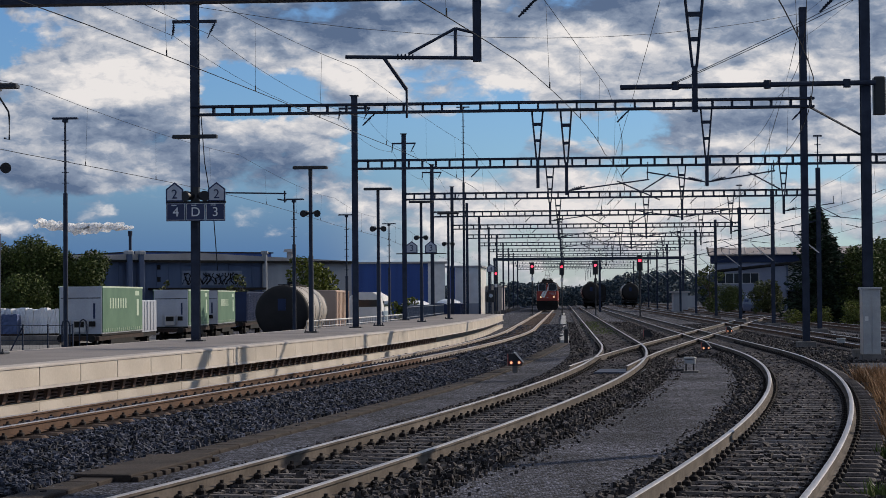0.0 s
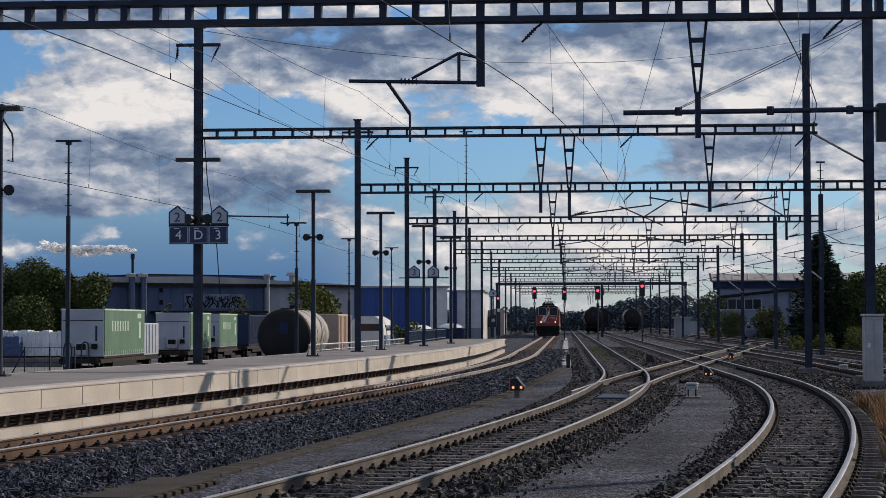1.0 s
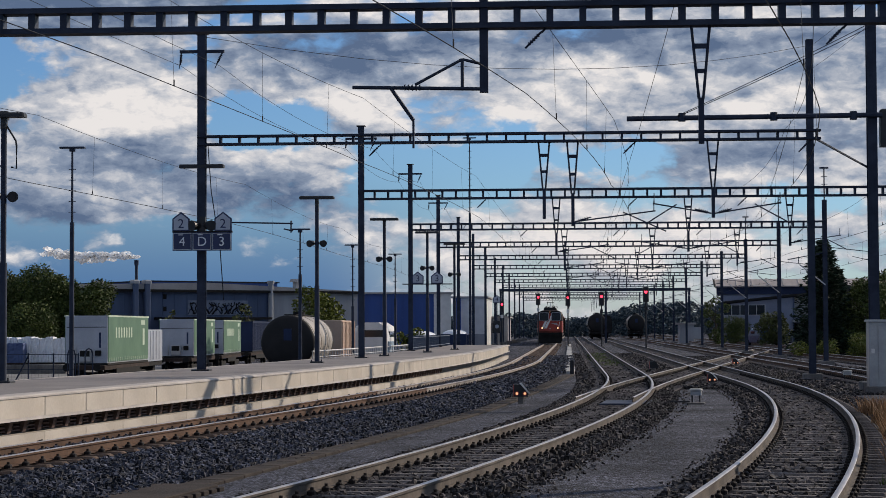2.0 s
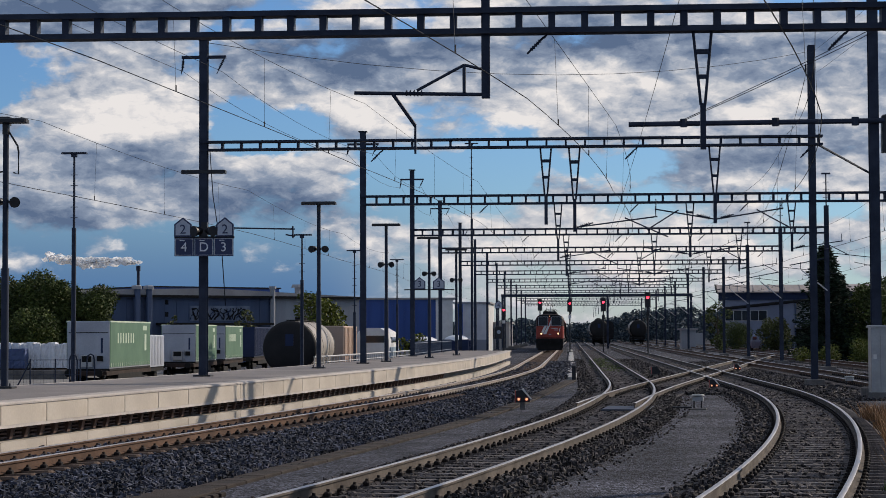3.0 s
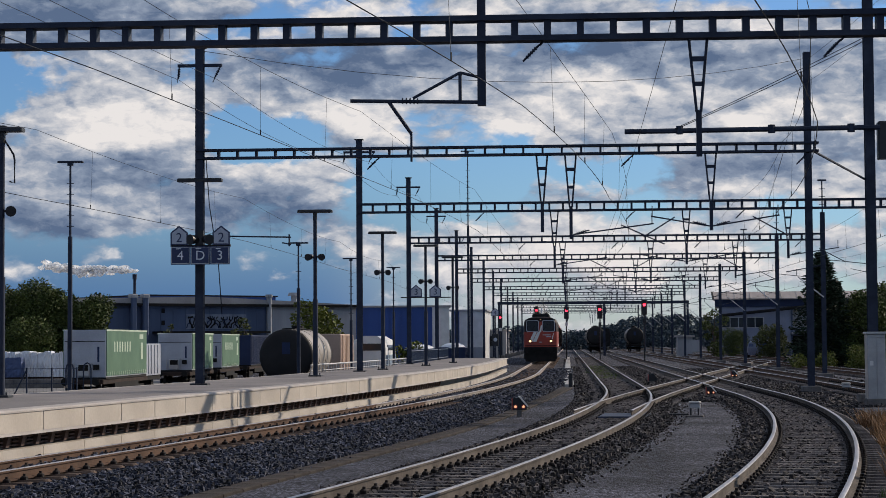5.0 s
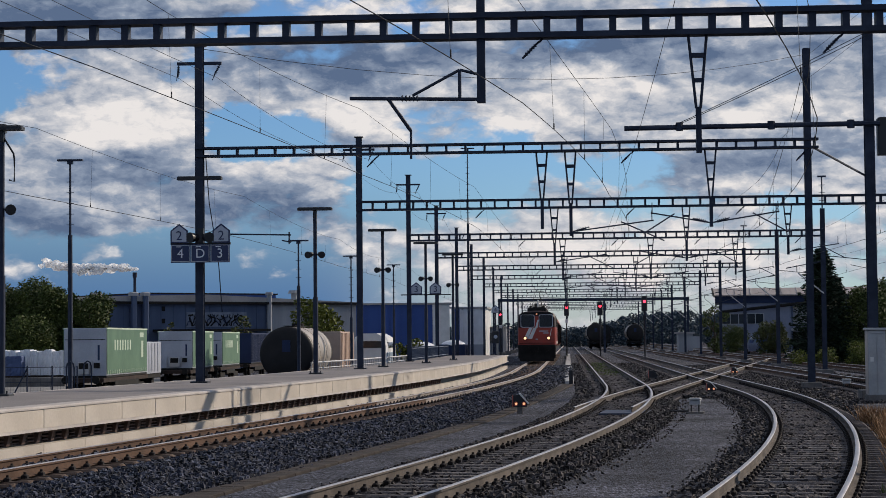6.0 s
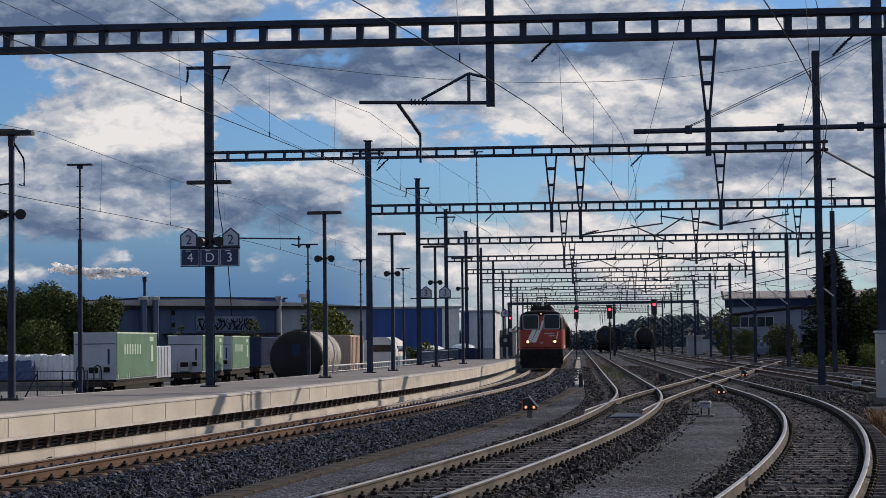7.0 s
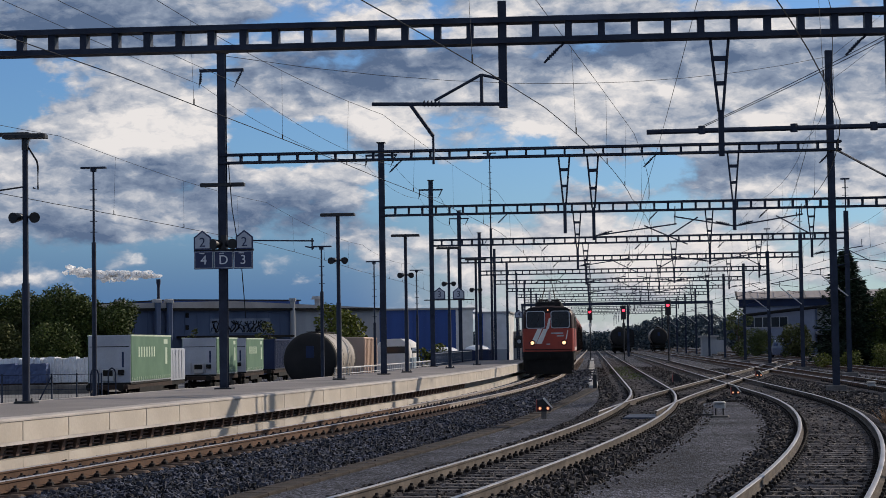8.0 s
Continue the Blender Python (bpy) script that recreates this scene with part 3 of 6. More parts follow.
def gantry(y0, xl, xr, z_low, z_high, chord, web, pitch, left, right, hangers, detail=True, left_base=PLAT_TOP, right_base=-0.2):
    """A catenary portal: two H posts and a ladder beam of chords and battens. left, right: heights of the posts, 0 for none."""
    length = (xr - xl) / math.cos(radians(YAW))
    g = thing("catenary_portal", pose(xl, y0, 0, 0, 0, YAW), "dark steel catenary portal with a ladder beam over the tracks", "portal", "portals over the yard")
    for x, top, base in ((0, left, left_base), (length, right, right_base)):
        if top:
            p = part("post", ipost(M(), x, 0, base, top, 0.225), STEEL, g)
            part("foot_plate", M().box(x - 0.24, x + 0.24, -0.24, 0.24, base - 0.02, base + 0.04), DARK, p)
            if base < 0:
                part("foundation", M().chamfer(x - 0.4, x + 0.4, -0.4, 0.4, base - 0.3, base + 0.28, 0.03), FOUND, p, "grey concrete block")
            if x == 0 and detail:
                a = M()
                a.box(x - 0.62, x + 0.62, -0.05, 0.05, top - 0.52, top - 0.44)
                for s in (-1, 1):
                    a.tube((x + s * 0.58, 0, top - 0.48), (x + s * 0.5 - 0.14, 0, top - 0.95), 0.012, n=5)
                    insulator(a, (x + s * 0.58, 0, top - 0.5), (x + s * 0.5 - 0.1, 0, top - 0.85), r=0.045)
                part("cross_arm", a, STEEL, p)
                part("cap", M().box(x - 0.17, x + 0.17, -0.17, 0.17, top, top + 0.03), DARK, p)
    b0, b1 = -0.1, length + 0.1
    c = chord / 2
    for name, z in (("lower_chord", z_low + c), ("upper_chord", z_high - c)):
        m = M().box(b0, b1, -0.16, 0.16, z - c, z - c + chord * 0.3).box(b0, b1, -0.13, 0.13, z - c + chord * 0.3, z + c)
        part(name, m, STEEL, g)
    n = max(2, round(length / pitch))
    batten = M().box(-web / 2, web / 2, -0.12, 0.12, z_low + chord, z_high - chord)
    if detail:
        me = mesh_of("batten", batten, STEEL)
        for i in range(n + 1):
            part("batten", me, None, g).location = (length * i / n, 0, 0)
    else:
        m = M()
        for i in range(n + 1):
            m.box(length * i / n - web / 2, length * i / n + web / 2, -0.12, 0.12, z_low + chord, z_high - chord)
        tagged(part("lattice", m, STEEL, g), kind="stuff")
    for lx in (LINE_P, LINE_A, LINE_B, LINE_C):
        x = (lx.x(y0) - xl) / math.cos(radians(YAW))
        if 0.5 < x < length - 0.5 and not (lx is LINE_P and y0 < 40):
            m = M().tube((x + 0.42, 0, z_low), (x + 0.36, 0, z_low - 0.07), 0.02, n=5)
            insulator(m, (x + 0.36, 0, z_low - 0.05), (x + 0.08, 0, z_low - 0.33), r=0.036)
            part("wire_support", m, STEEL, g)
    for x, drop, arms in hangers:
        hanger(g, (x - xl) / math.cos(radians(YAW)), z_low, drop, arms)
    return g


PORTALS = [32.1, 53, 74.7, 98.8, 120.2, 142.3, 164.7, 189.2, 214, 240, 266, 293, 322, 352]
# the near portal, its posts outside the view
g1 = gantry(32.1 + SLOPE * 9, -13.0, 11.5, 6.78, 7.22, 0.095, 0.115, 0.546, 7.6, 7.6, [(4.18, 1.95, ())], left_base=YARD)
# a hanging post with a long cantilever on the near portal
tube_x = (0.6 + 13.0) / math.cos(radians(YAW))
m = M().box(tube_x - 0.07, tube_x + 0.07, -0.07, 0.07, 5.72, 7.5)
arm_post = part("hanging_post", m, STEEL, g1)
m = M().tube((tube_x - 0.05, 0, 5.78), (tube_x - 2.2, 0, 5.83), 0.032, n=8)
m.tube((tube_x - 0.36, 0, 5.82), (tube_x - 0.36, 0, 6.28), 0.03, n=6)
m.tube((tube_x - 0.36, 0, 6.28), (tube_x - 1.15, 0, 5.86), 0.026, n=6)
m.tube((tube_x - 0.36, 0, 6.28), (tube_x - 0.05, 0, 6.2), 0.026, n=6)
m.tube((tube_x - 1.55, 0, 5.8), (tube_x - 1.18, 0, 5.27), 0.032, n=6)
m.tube((tube_x - 1.18, 0, 5.27), (tube_x - 1.18, 0, 4.8), 0.02, n=6)
insulator(m, (tube_x - 0.95, 0, 5.81), (tube_x - 1.45, 0, 5.82), r=0.06)
part("cantilever", m, STEEL, arm_post)
# the second portal begins at the sign post on the platform and ends short of its right post
g2 = gantry(53 + SLOPE * 0, -6.82, 10.0, 6.88, 7.16, 0.06, 0.055, 0.533, 9.98, 0, [(2.62, 2.1, ()), (3.4, 2.3, (2.2,)), (7.2, 2.1, (-1.6, 1.8))])
part("tie", M().tube((16.8, 0, 6.92), (19.7, 9.6, 6.9), 0.035, n=6), STEEL, g2)
mast = thing("catenary_mast", pose(13.45, 60.8, -0.2, 0, 0, YAW), "tall dark steel catenary mast with a long cross tube", "mast")
p = part("post", ipost(M(), 0, 0, 0.2, 13.4, 0.3), STEEL, mast)
part("foundation", M().chamfer(-0.45, 0.45, -0.45, 0.45, -0.3, 0.28, 0.03), FOUND, p, "grey concrete block")
part("tension_box", M().chamfer(0.25, 0.62, -0.2, 0.2, 7.7, 8.9, 0.04), DARK, p)
m = M().tube((-7.75, -0.2, 8.66), (0.3, -0.2, 8.7), 0.085, n=8)
for x in (-6.0, -3.1, -0.6):
    m.tube((x, -0.2, 8.56), (x, -0.2, 8.82), 0.12, n=8)
part("cross_tube", m, STEEL, p)
part("cross_bar", M().chamfer(-0.62, 0.62, -0.12, 0.12, 6.26, 6.36, 0.02), DARK, g2)
part("side_pipe", M().tube((0.1, -0.1, 4.76), (2.55, -0.1, 4.70), 0.022, n=6).tube((2.3, -0.1, 4.55), (2.55, -0.1, 4.5), 0.02, n=6).tube((2.5, -0.1, 4.78), (2.5, -0.1, 4.45), 0.022, n=6), STEEL, g2)
part("guy_cable", M().line([(0.2, -0.15, 6.85), (0.3, -0.2, 5.6), (0.55, -0.2, 4.0), (0.65, -0.2, 2.6)], 0.014, 5), WIRE, g2)
# the third runs on over a tall post to the right
g3 = gantry(74.7 + SLOPE * 8, -3.42, 21.0, 6.84, 7.24, 0.08, 0.075, 0.53, 9.74, 9.6, [(4.2, 2.2, (2.0,)), (9.3, 2.1, (-1.8, 1.8)), (13.2, 1.9, (1.9,))])
L3 = (13.97 + 3.42) / math.cos(radians(YAW))
p = part("tall_post", ipost(M(), L3, -0.25, 0.0, 12.9, 0.26), STEEL, g3)
part("foundation", M().chamfer(L3 - 0.36, L3 + 0.36, -0.6, 0.15, -0.5, 0.02, 0.03), FOUND, p, "grey concrete block")
for i, y0 in enumerate(PORTALS[3:]):
    xl, xr = AXIS(-3.45, y0), AXIS(17.75, y0)
    xp, xa, xb = LINE_P.x(y0), LINE_A.x(y0), LINE_B.x(y0)
    hs = [((xp + xa) / 2, 2.1, (2.0,)), ((xa + xb) / 2, 2.1, (-1.9, 1.9)), (xb + 2.2, 1.9, (1.9,))]
    far_g = gantry(y0 + SLOPE * 10, xl, xr, 6.86, 7.24, 0.085, 0.08, 0.53, 10.3 - 0.12 * i, 8.3, hs if i < 2 else [(q, d, ()) for q, d, _ in hs[:3 if i < 5 else 2]], detail=i < 3, left_base=PLAT_TOP if y0 < PLAT_END else -0.2)


    if i < 9:
        L = (xr - xl) / math.cos(radians(YAW))
        m = M().tube((L, -0.1, 3.95), (L - 1.3, -0.1, 5.0), 0.032, n=8)
        part("zinc_arm", m, STEEL_PALE, far_g, "bright zinc cantilever tube", smooth=True)
        m = M().tube((L, -0.1, 5.6), (L - 1.9, -0.1, 5.25), 0.025, n=6).tube((L - 1.35, -0.1, 5.05), (L - 1.35, -0.1, 5.4), 0.02, n=6)
        insulator(m, (L - 0.1, -0.1, 5.58), (L - 0.55, -0.1, 5.5))
        part("cantilever", m, STEEL, far_g)
        part("cantilever", M().tube((L, 0.1, 5.9), (L + 2.2, 0.1, 5.65), 0.02, n=6).tube((L + 1.4, 0.1, 5.4), (L + 2.3, 0.1, 5.2), 0.016, n=6), STEEL, far_g)
    if i < 3:
        top = part("ladder_pole", M().tube((L, 0, 8.3), (L, 0, 9.9), 0.035, n=6).box(L - 0.22, L + 0.22, -0.06, 0.06, 9.9, 9.98), STEEL, far_g)
        for k in range(3):
            part("rung", M().tube((L - 0.16, 0, 8.7 + 0.4 * k), (L + 0.16, 0, 8.7 + 0.4 * k), 0.014, n=5), STEEL, top)


def catenary(line, off, z_low, z_top, far_low=5.6, far_top=6.9):
    """A messenger wire that sags over a contact wire; higher by the platform, lower further out."""
    t = thing("overhead_wire", Matrix(), "thin dark catenary wire with droppers over a track", "overhead wire", "wires over the tracks")
    msg, con, drops = [], [], M()
    ends = [6.0] + PORTALS
    for k, (a, b) in enumerate(zip(ends[:-1], ends[1:])):
        for i in range(10):
            u = i / 10
            y = a + (b - a) * u
            w = smooth(50, 110, y)
            zig = 0.2 * (1 - 2 * u) * (1 if k % 2 else -1)
            x = line.x(y) + off
            msg.append((x + zig * 0.5, y, z_top + (far_top - z_top) * w - 0.25 * 4 * u * (1 - u)))
            con.append((x + zig, y, z_low + (far_low - z_low) * w))
            if i in (2, 5, 8) and y < 190:
                drops.line([msg[-1], con[-1]], 0.004, 3)
                drops.line([con[-1], (con[-1][0], con[-1][1], con[-1][2] + 0.12)], 0.014, 5)
    part("messenger_wire", M().line(msg, 0.0065, 4), WIRE, t)
    part("contact_wire", M().line(con, 0.009, 4), WIRE, t)
    tagged(part("dropper", drops, WIRE, t), kind="stuff")


for line, off, low, top in ((LINE_P, 0, 6.42, 8.2), (LINE_A, 0, 5.75, 7.55), (LINE_B, 0, 5.45, 7.3), (LINE_C, 0, 5.5, 6.8), (LINE_D, 0, 5.5, 6.8), (LINE_P, -9.0, 5.85, 7.75)):
    catenary(line, off, low, top)


def span_wire(name, pts, sag, label, r=0.007):
    """A wire that sags between its points."""
    out = []
    for a, q in zip(pts[:-1], pts[1:]):
        for i in range(10):
            u = i / 10
            p = Vector(a).lerp(Vector(q), u)
            out.append((p.x, p.y, p.z - sag * 4 * u * (1 - u)))
    out.append(pts[-1])
    return tagged(part(name, M().line(out, r, 4), WIRE), label, "overhead wire", "wires over the tracks")


# feeders from cross arm to cross arm along the platform's posts
post_tops = [(-13.0, 6, 9.3), (-6.82, 53, 9.1), (-3.42, 75.2, 8.85)] + [(AXIS(-3.45, q), q + 0.6, 9.4 - 0.12 * i) for i, q in enumerate(PORTALS[3:12])]
for s in (-0.58, 0.5):
    span_wire("feeder_wire", [(x + s, y, z) for x, y, z in post_tops], 0.35, "thin dark feeder wire along the platform posts")
span_wire("span_wire", [(-6.7, 53, 9.9), (13.9, 74.2, 12.7)], 0.9, "thin dark wire spanning the tracks between posts", 0.008)
for dz in (0.0, 0.12):
    span_wire("stay_wire", [(7.3, 60.9, 8.5 + dz * 0.3), (13.4, 60.5, 11.3 + dz)], 0.05, "tight dark stay wire from post to cross tube", 0.011)
span_wire("feeder_wire", [(12.6, 20, 14.0), (13.97, 74.0, 12.6), (19.5, 120, 9.0), (24, 190, 8.3)], 0.7, "thin dark feeder wire over the yard")
span_wire("feeder_wire", [(11.9, 20, 12.6), (13.8, 74.4, 11.6), (19.2, 120, 8.6)], 0.7, "thin dark feeder wire over the yard")
span_wire("feeder_wire", [(3.0, 12, 9.6), (8.4, 98.8, 7.6), (12.0, 164, 7.4)], 0.5, "thin dark feeder wire over the yard")

# ================= platform furniture =================
def platform_lamp(x, y, top, bar, speaker_z):
    t = thing("platform_lamp", pose(x, y, PLAT_TOP, 0, 0, YAW), "dark steel platform lamp post with a flat T-shaped head", "lamp post", "lamp posts along the platform")
    top -= PLAT_TOP
    part("pole", M().tube((0, 0, 0.02), (0, 0, 2.6), 0.085, n=12).tube((0, 0, 2.6), (0, 0, top), 0.065, n=12), STEEL, t, smooth=True)
    part("base_plate", M().chamfer(-0.22, 0.22, -0.22, 0.22, 0, 0.05, 0.02).tube((-0.17, -0.17, 0.05), (-0.17, -0.17, 0.11), 0.02, n=6).tube((0.17, -0.17, 0.05), (0.17, -0.17, 0.11), 0.02, n=6), DARK, t)
    part("head", M().chamfer(-bar / 2, bar / 2, -0.16, 0.16, top, top + 0.1, 0.03), DARK, t)
    part("bracket", M().box(-0.06, 0.06, -0.07, 0.07, top - 0.25, top), DARK, t)
    if y < 45:
        part("hook", M().line([(0.04, 0, top - 0.15), (0.26, 0, top - 0.5), (0.28, 0, top - 0.62), (0.28, 0, top - 1.12), (0.17, 0, top - 1.08)], 0.022, 6), DARK, t)
        part("rear_head", M().chamfer(-0.75, 0.02, 0.2, 0.45, top + 0.1, top + 0.17, 0.02).box(-0.05, 0.0, 0.1, 0.4, top - 0.02, top + 0.1), DARK, t)
        part("side_arm", M().tube((0, 0, top - 1.05), (-0.9, 0.1, top - 1.15), 0.02, n=6), DARK, t)
    if speaker_z:
        for s in (-1, 1):
            m = M().tube((s * 0.06, 0, speaker_z), (s * 0.16, 0, speaker_z), 0.03, n=6)
            m.tube((s * 0.14, 0.14, speaker_z + 0.02), (s * 0.24, -0.14, speaker_z - 0.02), 0.08, 0.12, n=12)
            part("loudspeaker", m, DARK, t, smooth=True)


for x, y, top, bar in ((-9.66, 41.6, 6.42, 0.95), (-4.46, 65, 6.2, 1.18), (-2.67, 79.8, 6.3, 1.18), (-1.02, 92, 6.36, 1.15), (0.31, 103, 6.28, 1.15)):
    platform_lamp(x, y, top, bar, 4.7 - PLAT_TOP)


def lettering(text, size, mats, parent, x, y, z):
    c = bpy.data.curves.new("lettering", "FONT")
    c.body, c.size, c.extrude, c.align_x, c.align_y = text, size, 0.004, "CENTER", "CENTER"
    ob = new("lettering_curve", c)
    bpy.context.view_layer.update()
    me = bpy.data.meshes.new_from_object(ob.evaluated_get(bpy.context.evaluated_depsgraph_get()))
    bpy.data.objects.remove(ob)
    me.materials.clear()
    me.materials.append(mats)
    o = part("lettering", me, None, parent)
    o.matrix_basis = pose(x, y, z, 90, 0, 0)
    return o


def sector_sign():
    """The platform's sign: a row of three blue panels and two house-shaped number plates above."""
    s = thing("platform_sign", pose(-6.77, 53 - 0.32, 0, 0, 0, -2), "dark blue platform sign with white track numbers and sector letter", "sign")
    part("bar", M().box(-0.83, 0.83, 0.03, 0.09, 4.45, 4.51).box(-0.08, 0.08, 0.03, 0.2, 4.0, 4.9), DARK, s)
    for x, text in ((-0.545, "4"), (0, "D"), (0.545, "3")):
        p = part("panel", M().chamfer(x - 0.268, x + 0.268, -0.03, 0.03, 3.96, 4.46, 0.012), SIGN_BLUE, s)
        part("border", M().box(x - 0.24, x + 0.24, -0.036, -0.031, 4.43, 4.442).box(x - 0.24, x + 0.24, -0.036, -0.031, 3.985, 3.997).box(x - 0.25, x - 0.238, -0.036, -0.031, 3.985, 4.442).box(x + 0.238, x + 0.25, -0.036, -0.031, 3.985, 4.442), STEEL_PALE, p)
        lettering(text, 0.36, SIGN_WHITE, p, x, -0.036, 4.2)
        part("caption_bar", M().box(x - 0.12, x + 0.02, -0.036, -0.031, 4.385, 4.405), SIGN_WHITE, p)
    for x in (-0.58, 0.58):
        out = [(x - 0.24, 4.5), (x + 0.24, 4.5), (x + 0.24, 4.84), (x, 5.03), (x - 0.24, 4.84)]
        inn = [(x - 0.2, 4.535), (x + 0.2, 4.535), (x + 0.2, 4.82), (x, 4.98), (x - 0.2, 4.82)]
        p = part("number_plate", M().prism(out, -0.03, 0.03), SIGN_BLUE, s)
        part("plate_face", M().prism(inn, -0.036, -0.0305), PLATE_GREY, p)
        lettering("2", 0.36, SIGN_BLUE, p, x, -0.041, 4.69)
    for k in (-1, 1):
        m = M().tube((k * 0.1, 0.1, 4.66), (k * 0.27, -0.12, 4.64), 0.1, 0.15, n=12)
        part("loudspeaker", m, DARK, s, smooth=True)


PLATE_GREY = mat("weathered grey plate", (0.42, 0.46, 0.54), (0.34, 0.38, 0.45), 2, 20, 0.5, 0, 0.03)
sector_sign()


def number_sign(x, y, z):
    s = thing("track_sign", pose(x, y, 0, 0, 0, -2), "small grey house-shaped track number sign on a bar", "sign", "track number signs")
    part("bar", M().box(-1.2, 1.2, 0.03, 0.07, z - 0.05, z), DARK, s)
    for k in (-0.46, 0.46):
        out = [(k - 0.28, z), (k + 0.28, z), (k + 0.28, z + 0.36), (k, z + 0.58), (k - 0.28, z + 0.36)]
        inn = [(k - 0.23, z + 0.04), (k + 0.23, z + 0.04), (k + 0.23, z + 0.34), (k, z + 0.52), (k - 0.23, z + 0.34)]
        p = part("number_plate", M().prism(out, -0.03, 0.03), SIGN_BLUE, s)
        part("plate_face", M().prism(inn, -0.036, -0.0305), PLATE_GREY, p)
        lettering("3", 0.42, SIGN_BLUE, p, k, -0.041, z + 0.23)


number_sign(-1.02, 91.86, 3.95)

def post_sign(x, y, base):
    t = thing("track_sign", pose(x, y, base, 0, 0, -2), "small house-shaped track sign over a black box on a slim post", "sign", "track number signs")
    part("post", M().tube((0, 0.06, 0), (0, 0.06, 3.9), 0.05, n=8), STEEL, t)
    z = 3.9
    p = part("number_plate", M().prism([(-0.28, z), (0.28, z), (0.28, z + 0.36), (0, z + 0.58), (-0.28, z + 0.36)], -0.03, 0.03), SIGN_BLUE, t)
    part("plate_face", M().prism([(-0.23, z + 0.04), (0.23, z + 0.04), (0.23, z + 0.34), (0, z + 0.52), (-0.23, z + 0.34)], -0.036, -0.0305), PLATE_GREY, p)
    lettering("4", 0.42, SIGN_BLUE, p, 0, -0.041, z + 0.23)
    b = part("box", M().chamfer(-0.26, 0.26, -0.1, 0.05, 1.75, 2.6, 0.04), DARK, t)
    part("disc", M().tube((0, -0.115, 2.18), (0, -0.1, 2.18), 0.14, n=16), PLATE_GREY, b, "pale round disc")


post_sign(3.5, 140, -0.25)

# ================= the train =================
RED = mat("dusty red engine paint", (0.36, 0.04, 0.022), (0.24, 0.028, 0.016), 0.8, 20, 0.4, 0, 0.03)
CAB_GREY = mat("dark brown-grey engine paint", (0.04, 0.023, 0.022), (0.024, 0.015, 0.015), 0.8, 20, 0.55, 0, 0.03)
UNDER = mat("sooty underframe", (0.016, 0.015, 0.015), (0.008, 0.008, 0.008), 2, 20, 0.8, 0, 0.2)
WHITE = mat("off-white paint", (0.72, 0.71, 0.69), (0.6, 0.59, 0.57), 1, 20, 0.45, 0, 0.03)
GLASS = mat("dark cab glass", (0.012, 0.018, 0.026), (0.01, 0.014, 0.02), 1, 10, 0.08, 0, 0)
FRAME = mat("bright window frame", (0.42, 0.42, 0.43), (0.32, 0.32, 0.33), 2, 20, 0.35, 0.6, 0.02)
FRAME_PALE = mat("pale blue-white window rubber", (0.5, 0.53, 0.6), (0.4, 0.43, 0.5), 2, 20, 0.5, 0, 0.02)
CAB_GLASS = mat("unlit cab glass", (0.006, 0.01, 0.018), (0.004, 0.007, 0.013), 1, 10, 0.3, 0, 0)
LAMP_WARM = mat("lit warm headlamp", (0.9, 0.8, 0.6), None, 1, 10, 0.3, 0, 0, emit=(1.0, 0.47, 0.22, 2.0))
LAMP_DIM = mat("lit dim ground lamp", (0.8, 0.5, 0.3), None, 1, 10, 0.3, 0, 0, emit=(1.0, 0.42, 0.2, 1.1))
LAMP_RED = mat("lit red signal lamp", (0.8, 0.03, 0.05), None, 1, 10, 0.3, 0, 0, emit=(1.0, 0.03, 0.06, 5.0))
ROOF_DARK = mat("sooty roof gear", (0.025, 0.024, 0.026), (0.012, 0.012, 0.013), 2, 20, 0.7, 0.2, 0.1)


def loft(m, sections, slot=0):
    """A closed skin through rings of equal size, each a list of (x, y, z)."""
    k = len(sections[0])
    v = [p for s in sections for p in s]
    f = [(i * k + j, i * k + (j + 1) % k, (i + 1) * k + (j + 1) % k, (i + 1) * k + j) for i in range(len(sections) - 1) for j in range(k)]
    f += [tuple(range(k - 1, -1, -1)), tuple((len(sections) - 1) * k + j for j in range(k))]
    return m.add(v, f, slot)


def wheelset(parent, y, r=0.5):
    m = M()
    for s in (-1, 1):
        m.tube((s * 0.68, y, r), (s * 0.82, y, r), r, n=20)
        m.tube((s * 0.655, y, r), (s * 0.68, y, r), r + 0.03, n=20)
    m.tube((-0.68, y, r), (0.68, y, r), 0.08, n=8)
    return part("wheelset", m, UNDER, parent, smooth=True)


